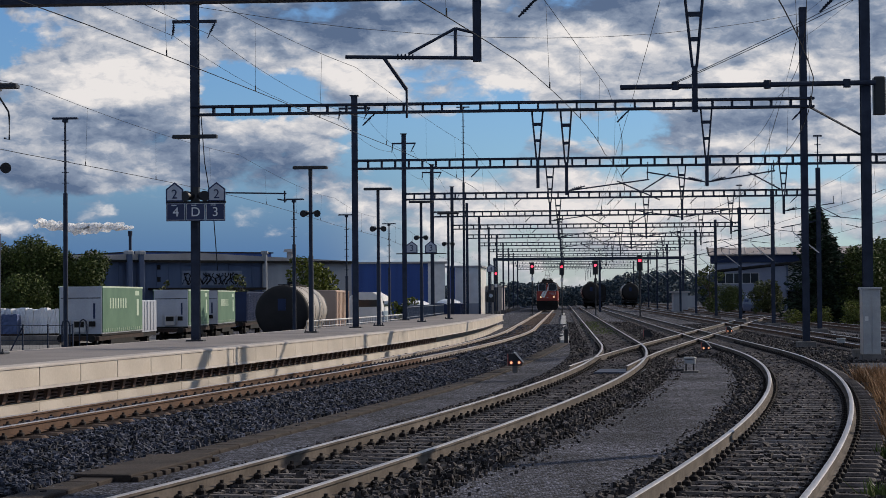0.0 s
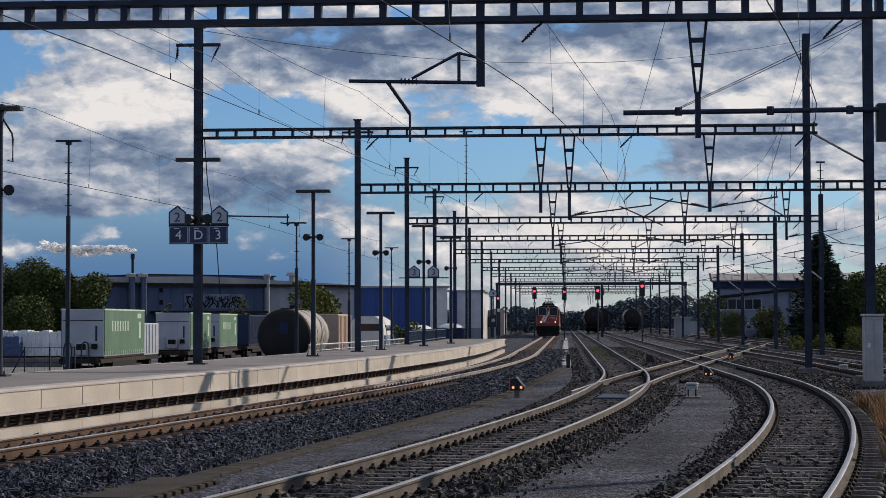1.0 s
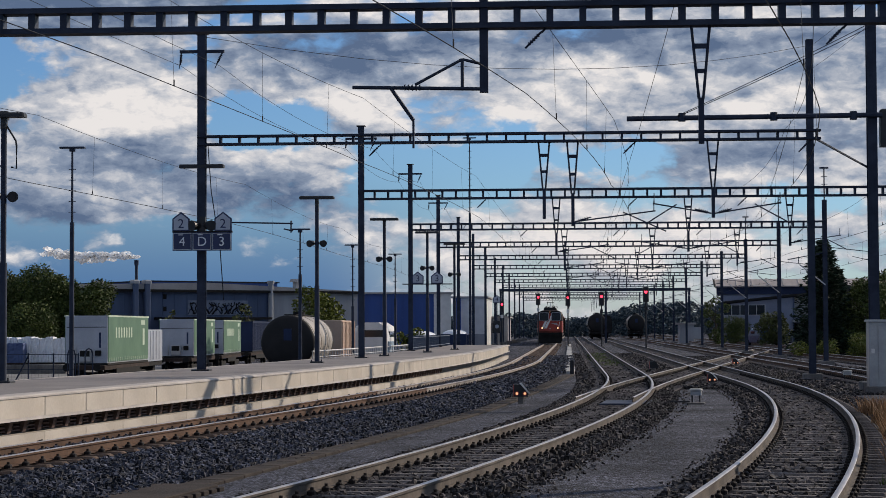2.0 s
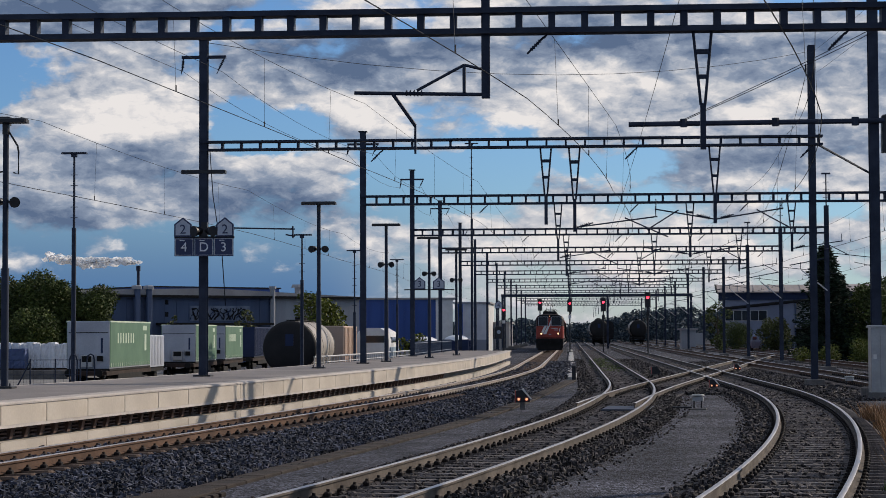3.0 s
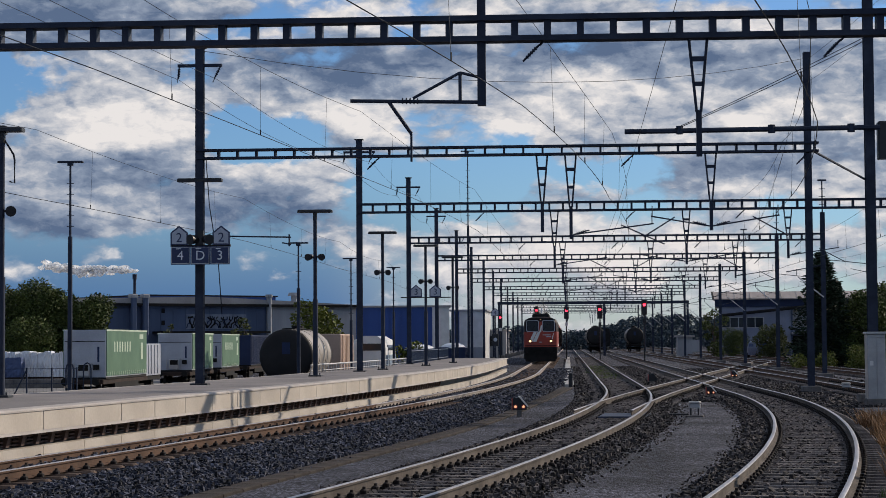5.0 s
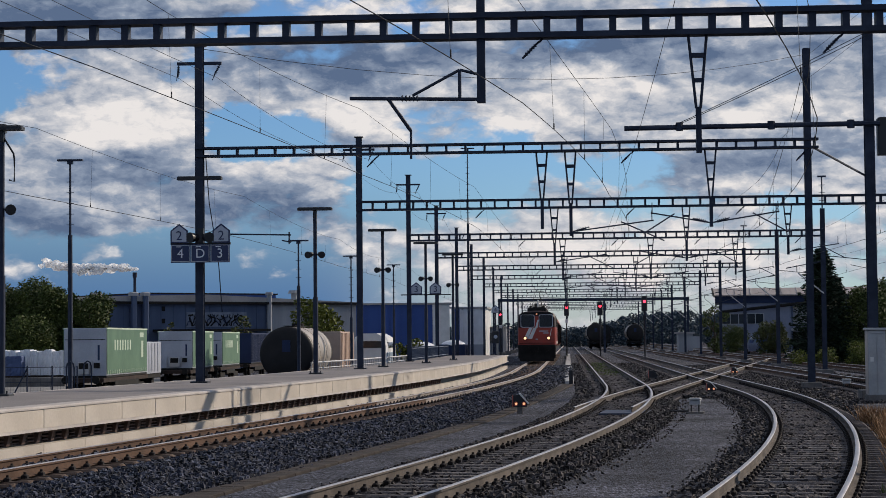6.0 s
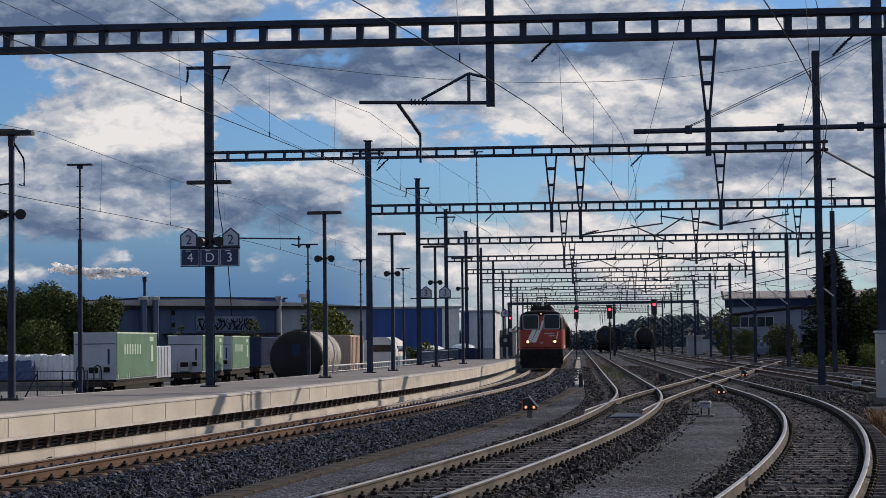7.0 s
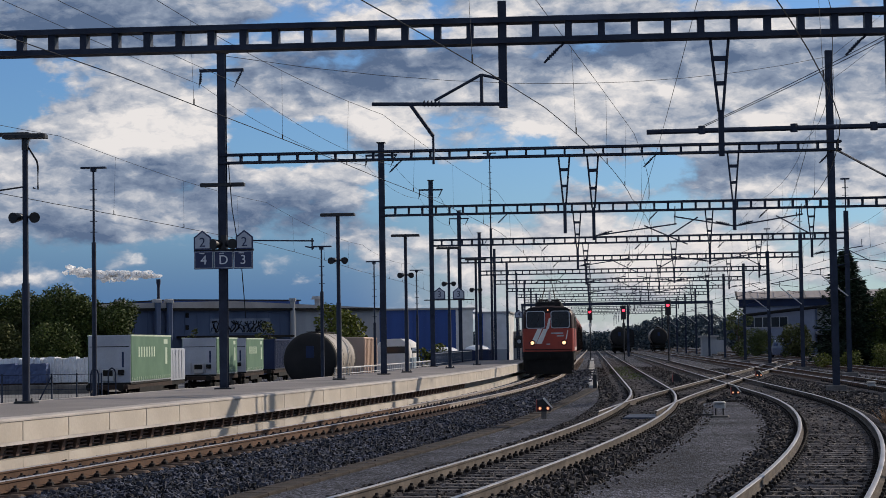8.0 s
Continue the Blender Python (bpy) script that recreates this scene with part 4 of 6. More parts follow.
def locomotive():
    t = thing("locomotive", Matrix(), "red electric locomotive with dark cab front and lit headlamps", "locomotive", "train")
    half = 7.2

    w = 1.485
    sec = lambda y, x: [(-x, y, 1.3), (-x, y, 2.62), (x, y, 2.62), (x, y, 1.3)]
    body = loft(M(), [sec(-half, 1.36), sec(-half + 0.08, 1.43), sec(-half + 0.7, w), sec(half - 0.7, w), sec(half - 0.08, 1.43), sec(half, 1.36)])
    part("body", body, RED, t, "dusty red lower body")
    up = lambda y, x, dz=0.0: [(-x, y, 2.62), (-x * 0.985, y, 3.45 + dz), (-x * 0.9, y, 3.68 + dz), (-x * 0.6, y, 3.86 + dz), (-x * 0.2, y, 3.92 + dz),
                               (x * 0.2, y, 3.92 + dz), (x * 0.6, y, 3.86 + dz), (x * 0.9, y, 3.68 + dz), (x * 0.985, y, 3.45 + dz), (x, y, 2.62)]
    top = loft(M(), [up(-half + 0.004, 1.36, -0.1), up(-half + 0.2, 1.43), up(-half + 0.8, w), up(half - 0.8, w), up(half - 0.2, 1.43), up(half - 0.004, 1.36, -0.1)])
    part("cab_top", top, CAB_GREY, t, "dark grey upper body and roof")
    lean = Matrix.Translation((0, -half, 0))
    def rounded(x0, x1, z0, z1, r):
        out = []
        for cx, cz, a0 in ((x1 - r, z0 + r, -90), (x1 - r, z1 - r, 0), (x0 + r, z1 - r, 90), (x0 + r, z0 + r, 180)):
            out += [(cx + r * math.cos(radians(a0 + 22.5 * k)), cz + r * math.sin(radians(a0 + 22.5 * k))) for k in range(5)]
        return out

    part("pillar", M().prism([(-0.2, 2.62), (0.2, 2.62), (0.13, 3.5), (-0.13, 3.5)], -0.012, 0.02, 0, lean), RED, t, "red pillar between the cab windows")
    for x in (-0.70, 0.70):
        fr = part("cab_window", M().prism(rounded(x - 0.54, x + 0.54, 2.62, 3.62, 0.14), -0.03, 0.03, 0, lean), FRAME_PALE, t, "pale rounded window frame")
        part("pane", M().prism(rounded(x - 0.495, x + 0.495, 2.665, 3.575, 0.11), -0.045, 0.01, 0, lean), CAB_GLASS, fr, "dark glass")
        part("wiper", M().tube((x - 0.1, -half - 0.06, 2.66), (x + 0.22, -half - 0.06, 3.25), 0.012, n=5), UNDER, fr)
    for z, x0, x1 in ((1.42, -1.34, 1.34),):
        part("front_rail", M().tube((x0, -half - 0.05, z), (x1, -half - 0.05, z), 0.022, n=6), UNDER, t)
    part("roof_lip", M().prism([(-1.3, 3.62), (1.3, 3.62), (1.05, 3.8), (-1.05, 3.8)], -0.05, 0.1, 0, lean), ROOF_DARK, t)
    for x in (-0.9, 0.9):
        l = part("headlamp", M().tube((x, -half - 0.07, 1.8), (x, -half + 0.02, 1.8), 0.17, n=16), CAB_GREY, t, smooth=True)
        part("lens", M().tube((x, -half - 0.09, 1.8), (x, -half - 0.06, 1.8), 0.10, n=16), LAMP_WARM, l, "lit warm lens")
    l = part("top_lamp", M().tube((0, -half - 0.06, 3.66), (0, -half + 0.1, 3.66), 0.12, n=12), CAB_GREY, t)
    part("lens", M().tube((0, -half - 0.075, 3.66), (0, -half - 0.055, 3.66), 0.05, n=12), LAMP_DIM, l, "lit warm lens")
    # pale slanting stripes over the front, and bars for the writing
    for x0, x1 in ((-0.88, -0.45), (-0.55, -0.12)):
        part("stripe", M().prism([(x0 - 0.13, 1.75), (x0 + 0.18, 1.75), (x1 + 0.12, 2.6), (x1 - 0.14, 2.6)], -half - 0.012, -half - 0.004), WHITE, t, "pale slanting stripe")
    part("stripe", M().prism([(-0.12, 2.6), (0.06, 2.6), (0.16, 3.2), (0.06, 3.2)], -half - 0.03, -half - 0.013), WHITE, t, "pale slanting stripe")
    for z, x0, x1 in ((2.3, 0.18, 0.86), (2.15, 0.5, 0.9), (1.68, -0.1, 0.1)):
        part("caption_bar", M().box(x0, x1, -half - 0.01, -half - 0.004, z, z + 0.08), FRAME, t)
    part("stripe", M().prism([(0.98, 1.98), (1.05, 1.98), (1.15, 2.5), (1.1, 2.5)], -half - 0.01, -half + 0.01), WHITE, t, "pale slanting stripe")
    part("underframe", M().chamfer(-1.4, 1.4, -half - 0.02, half + 0.02, 0.75, 1.3, 0.04), UNDER, t)
    # black plough and apron reach low to take in the shadow under the engine
    part("snow_plough", M().prism([(-1.3, 0.03), (1.3, 0.03), (1.42, 0.8), (-1.42, 0.8)], -half - 0.25, -half + 0.1), UNDER, t)
    for x in (-0.875, 0.875):
        b = part("buffer", M().tube((x, -half - 0.5, 1.05), (x, -half, 1.05), 0.11, n=12), UNDER, t)
        part("buffer_plate", M().tube((x, -half - 0.56, 1.05), (x, -half - 0.5, 1.05), 0.24, n=16), UNDER, b)
    part("apron", M().chamfer(-1.44, 1.44, -half - 0.03, -half + 0.6, 0.25, 1.3, 0.05), UNDER, t)
    part("coupling", M().box(-0.1, 0.1, -half - 0.45, -half, 0.9, 1.1), UNDER, t)
    for y in (-4.0, 4.0):
        part("bogie", M().chamfer(-1.2, -1.0, y - 2.2, y + 2.2, 0.35, 0.8, 0.05).chamfer(1.0, 1.2, y - 2.2, y + 2.2, 0.35, 0.8, 0.05).box(-1, 1, y - 0.4, y + 0.4, 0.4, 0.75), UNDER, t)
        for d in (-1.4, 1.4):
            wheelset(t, y + d, 0.62)
    for y in (-4.6, -2.0, 0.8, 3.4):
        part("roof_box", M().chamfer(-0.75, 0.75, y - 0.9, y + 0.9, 3.88, 4.2, 0.08), ROOF_DARK, t)
    for y in (-5.4, -3.2, 0, 2):
        m = M()
        for x in (-0.5, 0.5):
            insulator(m, (x, y, 3.9), (x, y, 4.4), r=0.09)
        part("roof_insulator", m, ROOF_DARK, t)
    for y, knee, up_z in ((-4.9, 1.0, 5.42), (4.6, -0.6, 4.5)):
        m = M()
        for x in (-0.4, 0.4):
            m.tube((x, y, 4.25), (x * 0.7, y + knee, (4.25 + up_z) / 2), 0.03, n=6)
            m.tube((x * 0.7, y + knee, (4.25 + up_z) / 2), (x * 0.5, y + 0.1, up_z - 0.05), 0.022, n=6)
        m.tube((-0.6, y, 4.25), (0.6, y, 4.25), 0.03, n=6).tube((-0.4, y + knee, (4.25 + up_z) / 2), (0.4, y + knee, (4.25 + up_z) / 2), 0.03, n=6)
        p = part("pantograph", m, ROOF_DARK, t)
        part("collector", M().tube((-0.55, y + 0.1, up_z), (0.55, y + 0.1, up_z), 0.03, n=6).tube((-0.55, y + 0.1, up_z), (-0.8, y + 0.1, up_z - 0.18), 0.025, n=6).tube((0.55, y + 0.1, up_z), (0.8, y + 0.1, up_z - 0.18), 0.025, n=6), ROOF_DARK, p)
    part("roof_bushing", M().tube((0.1, -5.9, 4.2), (0.1, -5.9, 4.75), 0.08, 0.06, n=10), WHITE, t, "white porcelain bushing")
    for s in (-1, 1):
        for y in (-5.6, 5.6):
            part("side_door", M().box(s * 1.484 - 0.012, s * 1.484 + 0.012, y - 0.35, y + 0.35, 1.2, 3.2), CAB_GREY, t)
        for y in (-3, -1, 1, 3):
            part("side_grille", M().box(s * 1.484 - 0.012, s * 1.484 + 0.012, y - 0.7, y + 0.7, 2.7, 3.3), UNDER, t)
        part("side_band", M().box(s * 1.485 - 0.006, s * 1.485 + 0.006, -6.1, 6.1, 1.35, 1.55), WHITE, t)
    return t


COVERED = mat("dull red wagon paint", (0.22, 0.05, 0.035), (0.14, 0.035, 0.028), 0.7, 20, 0.6, 0, 0.05)


def train_wagon():
    t = thing("freight_wagon", Matrix(), "dull red covered freight wagon coupled in the train", "wagon", "train")
    sec = lambda y: [(-1.4, y, 1.15), (-1.45, y, 3.2), (-1.2, y, 3.75), (-0.6, y, 4.0), (0.6, y, 4.0), (1.2, y, 3.75), (1.45, y, 3.2), (1.4, y, 1.15)]
    part("body", loft(M(), [sec(-6.9), sec(6.9)]), COVERED, t)
    part("underframe", M().chamfer(-1.3, 1.3, -7.1, 7.1, 0.85, 1.15, 0.03), UNDER, t)
    for y in (-5.6, -2.1, 2.1, 5.6):
        part("door_rib", M().box(1.42, 1.47, y - 0.06, y + 0.06, 1.2, 3.2), UNDER, t)
    for y in (-5.2, -3.4, 3.4, 5.2):
        wheelset(t, y, 0.46)
    return t


# ================= freight yard behind the platform =================
GREEN = mat("faded green tarpaulin", (0.115, 0.2, 0.135), (0.08, 0.15, 0.1), 0.6, 14, 0.6, 0, 0.08)
BODY_WHITE = mat("grey-white box body", (0.40, 0.43, 0.49), (0.29, 0.31, 0.36), 0.6, 12, 0.5, 0, 0.04)
PALE_GREEN = mat("pale lettering green", (0.52, 0.6, 0.48), (0.42, 0.5, 0.4), 1, 12, 0.6, 0, 0.03)
NAVY = mat("navy container paint", (0.02, 0.035, 0.09), (0.015, 0.025, 0.065), 0.6, 14, 0.55, 0, 0.05)
TANK = mat("grimy grey tank steel", (0.42, 0.38, 0.34), (0.24, 0.215, 0.19), 0.5, 10, 0.55, 0.1, 0.08, spots=(0.2, 0.17, 0.15))
# near-black ends: the shade on the tank's end is put into the colour
TANK_END = mat("tank end with painted shade", (0.022, 0.021, 0.022), (0.012, 0.012, 0.013), 0.8, 10, 0.6, 0, 0.08)
BEIGE = mat("faded pink-beige box paint", (0.5, 0.36, 0.28), (0.4, 0.29, 0.23), 0.6, 14, 0.6, 0, 0.05)
FILM = mat("white stretch film", (0.8, 0.81, 0.84), (0.62, 0.64, 0.68), 1.5, 10, 0.35, 0, 0.6)
RUST = mat("rusty wagon frame", (0.05, 0.034, 0.029), (0.024, 0.017, 0.015), 1.0, 20, 0.85, 0, 0.2)
RAIL_Y = -1.35


def bogie_gear(t, y):
    part("bogie", M().chamfer(-1.1, -0.95, y - 1.2, y + 1.2, 0.3, 0.65, 0.05).chamfer(0.95, 1.1, y - 1.2, y + 1.2, 0.3, 0.65, 0.05).box(-0.95, 0.95, y - 0.3, y + 0.3, 0.35, 0.7), UNDER, t)
    for d in (-0.9, 0.9):
        wheelset(t, y + d, 0.46)


def container_wagon(x, y, length, high, tarp, name="swap body"):
    """A flat wagon that carries one box; its near end stands at y."""
    t = thing("container_wagon", pose(x, y, RAIL_Y, 0, 0, -2), "low flat wagon with a dark rusty frame on bogies", "wagon", "freight wagons in the yard")
    part("frame", M().chamfer(-1.2, 1.2, -0.6, length + 0.6, 0.85, 1.12, 0.04), RUST, t)
    part("sole_bar", M().prism([(1.1, 0.55), (1.22, 0.55), (1.22, 0.9), (1.1, 0.9)], 2.5, length - 2.5), UNDER, t)
    for q in (1.2, length - 1.2):
        bogie_gear(t, q)
    for s in (-0.875, 0.875):
        part("buffer", M().tube((s, -1.15, 1.0), (s, -0.6, 1.0), 0.13, 0.1, n=12).tube((s, -1.2, 1.0), (s, -1.15, 1.0), 0.22, n=14), UNDER, t)
    b = thing("swap_body", pose(x, y, RAIL_Y + 1.12, 0, 0, -2), "box body with grey-white end and green tarpaulin sides" if tarp is GREEN else "dark navy box container on a flat wagon", "container", "containers in the yard")
    part("shell", M().chamfer(-1.22, 1.22, 0, length, 0.1, high, 0.03), BODY_WHITE if tarp is GREEN else tarp, b)
    part("floor_frame", M().box(-1.24, 1.24, -0.02, length + 0.02, 0.0, 0.12), UNDER, b)
    part("side_sheet", M().chamfer(1.222, 1.262, 0.06, length - 0.06, 0.2, high - 0.06, 0.01), tarp, b)
    part("side_sheet", M().chamfer(-1.262, -1.222, 0.06, length - 0.06, 0.2, high - 0.06, 0.01), tarp, b)
    part("top_rail", M().box(1.2, 1.285, 0, length, high - 0.07, high + 0.02).box(-1.285, -1.2, 0, length, high - 0.07, high + 0.02), PALE_GREEN if tarp is GREEN else tarp, b)
    if tarp is GREEN:
        for i in range(int(length / 0.62)):
            part("strap", M().box(1.262, 1.275, 0.3 + i * 0.62, 0.36 + i * 0.62, 0.14, 0.42), PALE_GREEN, b)
        for i in range(7):
            yy = length * (0.17 + i * 0.062)
            part("letter_bar", M().box(1.2625, 1.27, yy, yy + 0.3, high * 0.55, high * 0.76), PALE_GREEN, b)
        part("logo_bar", M().box(1.2625, 1.27, length * 0.84, length * 0.89, high * 0.38, high * 0.74), PALE_GREEN, b)
        part("logo_bar", M().box(1.2625, 1.27, length * 0.80, length * 0.90, high * 0.82, high * 0.92), PALE_GREEN, b)
        # the machine end: cooling unit, doors and fittings
        part("end_unit", M().chamfer(-0.42, 0.3, -0.16, 0.0, 0.22, 0.9, 0.04), FRAME, b, "grey cooling unit")
        part("unit_grille", M().box(-0.34, 0.22, -0.175, -0.162, 0.5, 0.84), UNDER, b)
        part("end_box", M().chamfer(0.5, 0.85, -0.1, 0.0, 0.55, 0.85, 0.03), UNDER, b)
        part("end_rail", M().box(-1.15, 1.15, -0.012, -0.001, high * 0.76, high * 0.775), UNDER, b)
        for xx in (-0.6, 0.42):
            part("door_bar", M().tube((xx, -0.03, 0.2), (xx, -0.03, 0.95), 0.025, n=6), FRAME, b)
        part("caption_bar", M().box(0.72, 0.84, -0.008, -0.001, high * 0.35, high * 0.66), NAVY, b)
    else:
        for i in range(int(length / 0.4)):
            part("rib", M().box(1.262, 1.29, 0.15 + i * 0.4, 0.32 + i * 0.4, 0.2, high - 0.1), tarp, b)


container_wagon(-20.75, 110, 12.0, 2.84, GREEN)
container_wagon(-19.55, 138, 9.5, 2.76, GREEN)
container_wagon(-19.0, 151.5, 9.5, 2.74, GREEN)
container_wagon(-18.4, 168, 12, 2.7, NAVY)


def tank_wagon(x, y, length, rail_z, turn=-2.0, r=1.5, near_label="grimy grey tank wagon standing in the freight yard"):
    t = thing("tank_wagon", pose(x, y, rail_z, 0, 0, turn), near_label, "wagon", "tank wagons")
    zc = 1.12 + r
    circle = lambda rr, yy: [(r * rr * math.cos(a), yy, zc + r * rr * math.sin(a)) for a in [2 * math.pi * i / 36 for i in range(36)]]
    part("barrel", loft(M(), [circle(1.0, 0.3), circle(1.0, length - 0.3)]), TANK, t, smooth=True)
    for q, s in ((0.302, -1), (length - 0.302, 1)):
        part("end_cap", loft(M(), [circle(k, q + s * d) for k, d in ((1.0, 0.0), (0.97, 0.1), (0.88, 0.18), (0.7, 0.25), (0.4, 0.29), (0.1, 0.302))][::s]), TANK_END, t, "end cap with shade put into its dark colour", smooth=True)
    for yy in (0.7, length * 0.33, length * 0.66, length - 0.7):
        part("band", loft(M(), [[((r + 0.012) * math.cos(a), yy + d, zc + (r + 0.012) * math.sin(a)) for a in [2 * math.pi * i / 36 for i in range(36)]] for d in (-0.05, 0.05)]), UNDER, t, smooth=True)
    part("underframe", M().chamfer(-1.2, 1.2, -0.7, length + 0.7, 0.85, 1.15, 0.04), UNDER, t)
    for q in (0.5, length - 1.2):
        part("saddle", M().box(-1.1, 1.1, q, q + 0.7, 1.1, 1.7), UNDER, t)
    part("catwalk", M().box(-0.35, 0.35, 1.5, length - 1.5, zc + r + 0.02, zc + r + 0.06), UNDER, t)
    part("dome", M().tube((0, length / 2, zc + r - 0.05), (0, length / 2, zc + r + 0.22), 0.35, n=16), UNDER, t)
    part("end_plate", M().box(-0.22, 0.22, -0.012, 0.16, zc + 0.1, zc + 0.75), NAVY, t)
    part("label_plate", M().box(-0.5, -0.36, 0.03, 0.09, zc - 0.35, zc - 0.15), WHITE, t)
    for s in (-0.875, 0.875):
        part("buffer", M().tube((s, -1.25, 1.0), (s, -0.7, 1.0), 0.13, 0.1, n=12).tube((s, -1.3, 1.0), (s, -1.25, 1.0), 0.22, n=14), UNDER, t)
    for q in (1.4, length - 1.4):
        bogie_gear(t, q)


tank_wagon(-8.9, 106, 13.5, -1.55, -1.0)
for x, y, turn in ((32.4, 332, -3.5), (25.2, 330, -3.5), (24.0, 311, -3.5)):
    tank_wagon(x, y, 13, -0.02, turn, 1.5, "dark tank wagon parked far down the yard")


def box_wagon(x, y, length, w, z0, z1, m, label):
    t = thing("box_wagon", pose(x, y, 0, 0, 0, -1.5), label, "wagon", "freight wagons in the yard")
    part("body", M().chamfer(-w / 2, w / 2, 0, length, z0, z1, 0.05), m, t)
    for i in range(int(length / 1.1)):
        part("rib", M().box(w / 2, w / 2 + 0.04, 0.1 + i * 1.1, 0.2 + i * 1.1, z0 + 0.1, z1 - 0.1), m, t)
    part("underframe", M().box(-w / 2 + 0.1, w / 2 - 0.1, -0.3, length + 0.3, z0 - 0.3, z0), UNDER, t)
    if m is NAVY:
        for i in range(8):
            part("load_hump", M().dome((0, length * (i + 0.5) / 8, z1 - 0.05), (w * 0.42, length / 15, 0.38 + 0.08 * math.sin(i * 2.1)), 12, 6), FILM, t, "white sheeted load", smooth=True)
    for q in (1.0, length - 1.0):
        part("wheelset", M().tube((-0.8, q, YARD + 0.66), (0.8, q, YARD + 0.66), 0.46, n=18), UNDER, t, smooth=True)


def covered_wagon(x, y):
    t = train_wagon()
    t.matrix_basis = pose(x, y, 0, 0, 0, -3.55)
    t["label"], t["group"] = "dark covered freight wagon parked far down the yard", "parked wagons"
    for o in t.children:
        if o.name.startswith("body"):
            o.data.materials[0] = ROOF_DARK


for x, y in ((26.9, 336), (27.9, 352)):
    covered_wagon(x, y)
box_wagon(-2.4, 150, 12, 2.5, -0.9, 1.2, NAVY, "dark navy box wagon beyond the railing")
box_wagon(0.4, 176, 12, 2.5, -0.9, 1.3, NAVY, "dark navy box wagon beyond the railing")
box_wagon(-21.0, 124.6, 7, 2.4, -0.3, 1.8, BODY_WHITE, "short pale box wagon between container wagons")
box_wagon(-8.1, 123.5, 11, 2.5, -0.35, 2.35, BEIGE, "faded pink-beige box wagon behind a tank wagon")


def railcar(x, y):
    t = thing("service_vehicle", pose(x, y, YARD, 0, 0, -2), "white and grey-blue rail service vehicle with a rounded roof", "rail vehicle")
    sec = lambda yy, k: [(-1.3 * k, yy, 0.6), (-1.3 * k, yy, 2.9), (-1.1 * k, yy, 3.5), (-0.6 * k, yy, 3.8), (0.6 * k, yy, 3.8), (1.1 * k, yy, 3.5), (1.3 * k, yy, 2.9), (1.3 * k, yy, 0.6)]
    part("body", loft(M(), [sec(0, 0.9), sec(0.3, 1.0), sec(9.0, 1.0)]), WHITE, t, smooth=True)
    part("skirt", M().chamfer(-1.33, 1.33, 0.1, 9, 0.5, 2.45, 0.05), mat("grey-blue vehicle paint", (0.24, 0.32, 0.4), (0.18, 0.25, 0.32), 0.8, 15, 0.5, 0, 0.03), t)
    part("window_band", M().box(-1.31, 1.315, 0.6, 8.4, 2.75, 3.15), GLASS, t)
    part("end_window", M().box(-0.9, 0.9, -0.012, 0.05, 2.75, 3.25), GLASS, t)
    for q in (1.6, 7.4):
        part("wheelset", M().tube((-0.8, q, 0.46), (0.8, q, 0.46), 0.46, n=18), UNDER, t, smooth=True)


railcar(-5.6, 138)


def wrapped_stack(x, y, w, d, z1, m, label):
    t = thing("wrapped_pallet", pose(x, y, DOCK, 0, 0, random.uniform(-3, 3)), label, "pallet load", "wrapped pallets")
    part("pallet", M().box(-w / 2, w / 2, 0, d, 0, 0.14), RUST, t)
    q = M()
    rnd = random.Random(int(x * 100))
    nx, nz = 7, 8
    ring = []
    for iz in range(nz + 1):
        z = 0.14 + (z1 - DOCK - 0.14) * iz / nz
        row = []
        for ix in range(nx + 1):
            row.append((-w / 2 + w * ix / nx + rnd.uniform(-0.02, 0.02), rnd.uniform(-0.05, 0.03), z + (rnd.uniform(-0.05, 0.05) if iz == nz else 0)))
        row += [(w / 2 + rnd.uniform(-0.03, 0.03), d * k / 3, z + (rnd.uniform(-0.06, 0.06) if iz == nz else 0)) for k in range(1, 4)]
        row += [(-w / 2 + rnd.uniform(-0.03, 0.03), d * k / 3, z) for k in (3, 2, 1)]
        ring.append(row)
    part("load", loft(q, ring), m, t)


COVER_BLUE = mat("dark blue pallet cover", (0.05, 0.085, 0.2), (0.035, 0.06, 0.15), 1.0, 12, 0.5, 0, 0.3)
DOCK = -0.85
dock = thing("loading_dock", Matrix(), "low pale concrete loading dock under the wrapped pallets", "loading dock")
part("slab", M().chamfer(-50, -29.2, 146.6, 157, YARD, DOCK, 0.05), FOUND, dock)
for i in range(12):
    wrapped_stack(-35.9 + i * 0.56, 148.4 + 0.12 * (i % 3), 0.56, 1.4, 1.18 + 0.08 * math.sin(i * 2.3), FILM, "tall pallet load wrapped in white plastic film")
for i in range(10):
    wrapped_stack(-44.0 + i * 1.2, 147.1, 1.18, 1.2, 0.72 + 0.06 * (i % 2), COVER_BLUE, "tall pallet load under a dark blue cover")
    wrapped_stack(-44.0 + i * 1.2, 151.6, 1.15, 1.4, 1.1 + 0.1 * (i % 2), FILM, "tall pallet load wrapped in white plastic film")
yard_paving = part("pavement", M().box(-70, -15, 48, 176, YARD - 0.3, YARD + 0.012), mat("pale worn yard asphalt", (0.24, 0.235, 0.23), (0.15, 0.147, 0.145), 0.3, 12, 0.9, 0, 0.2))
tagged(yard_paving, "pale worn asphalt of the freight yard", "pavement", kind="structure")

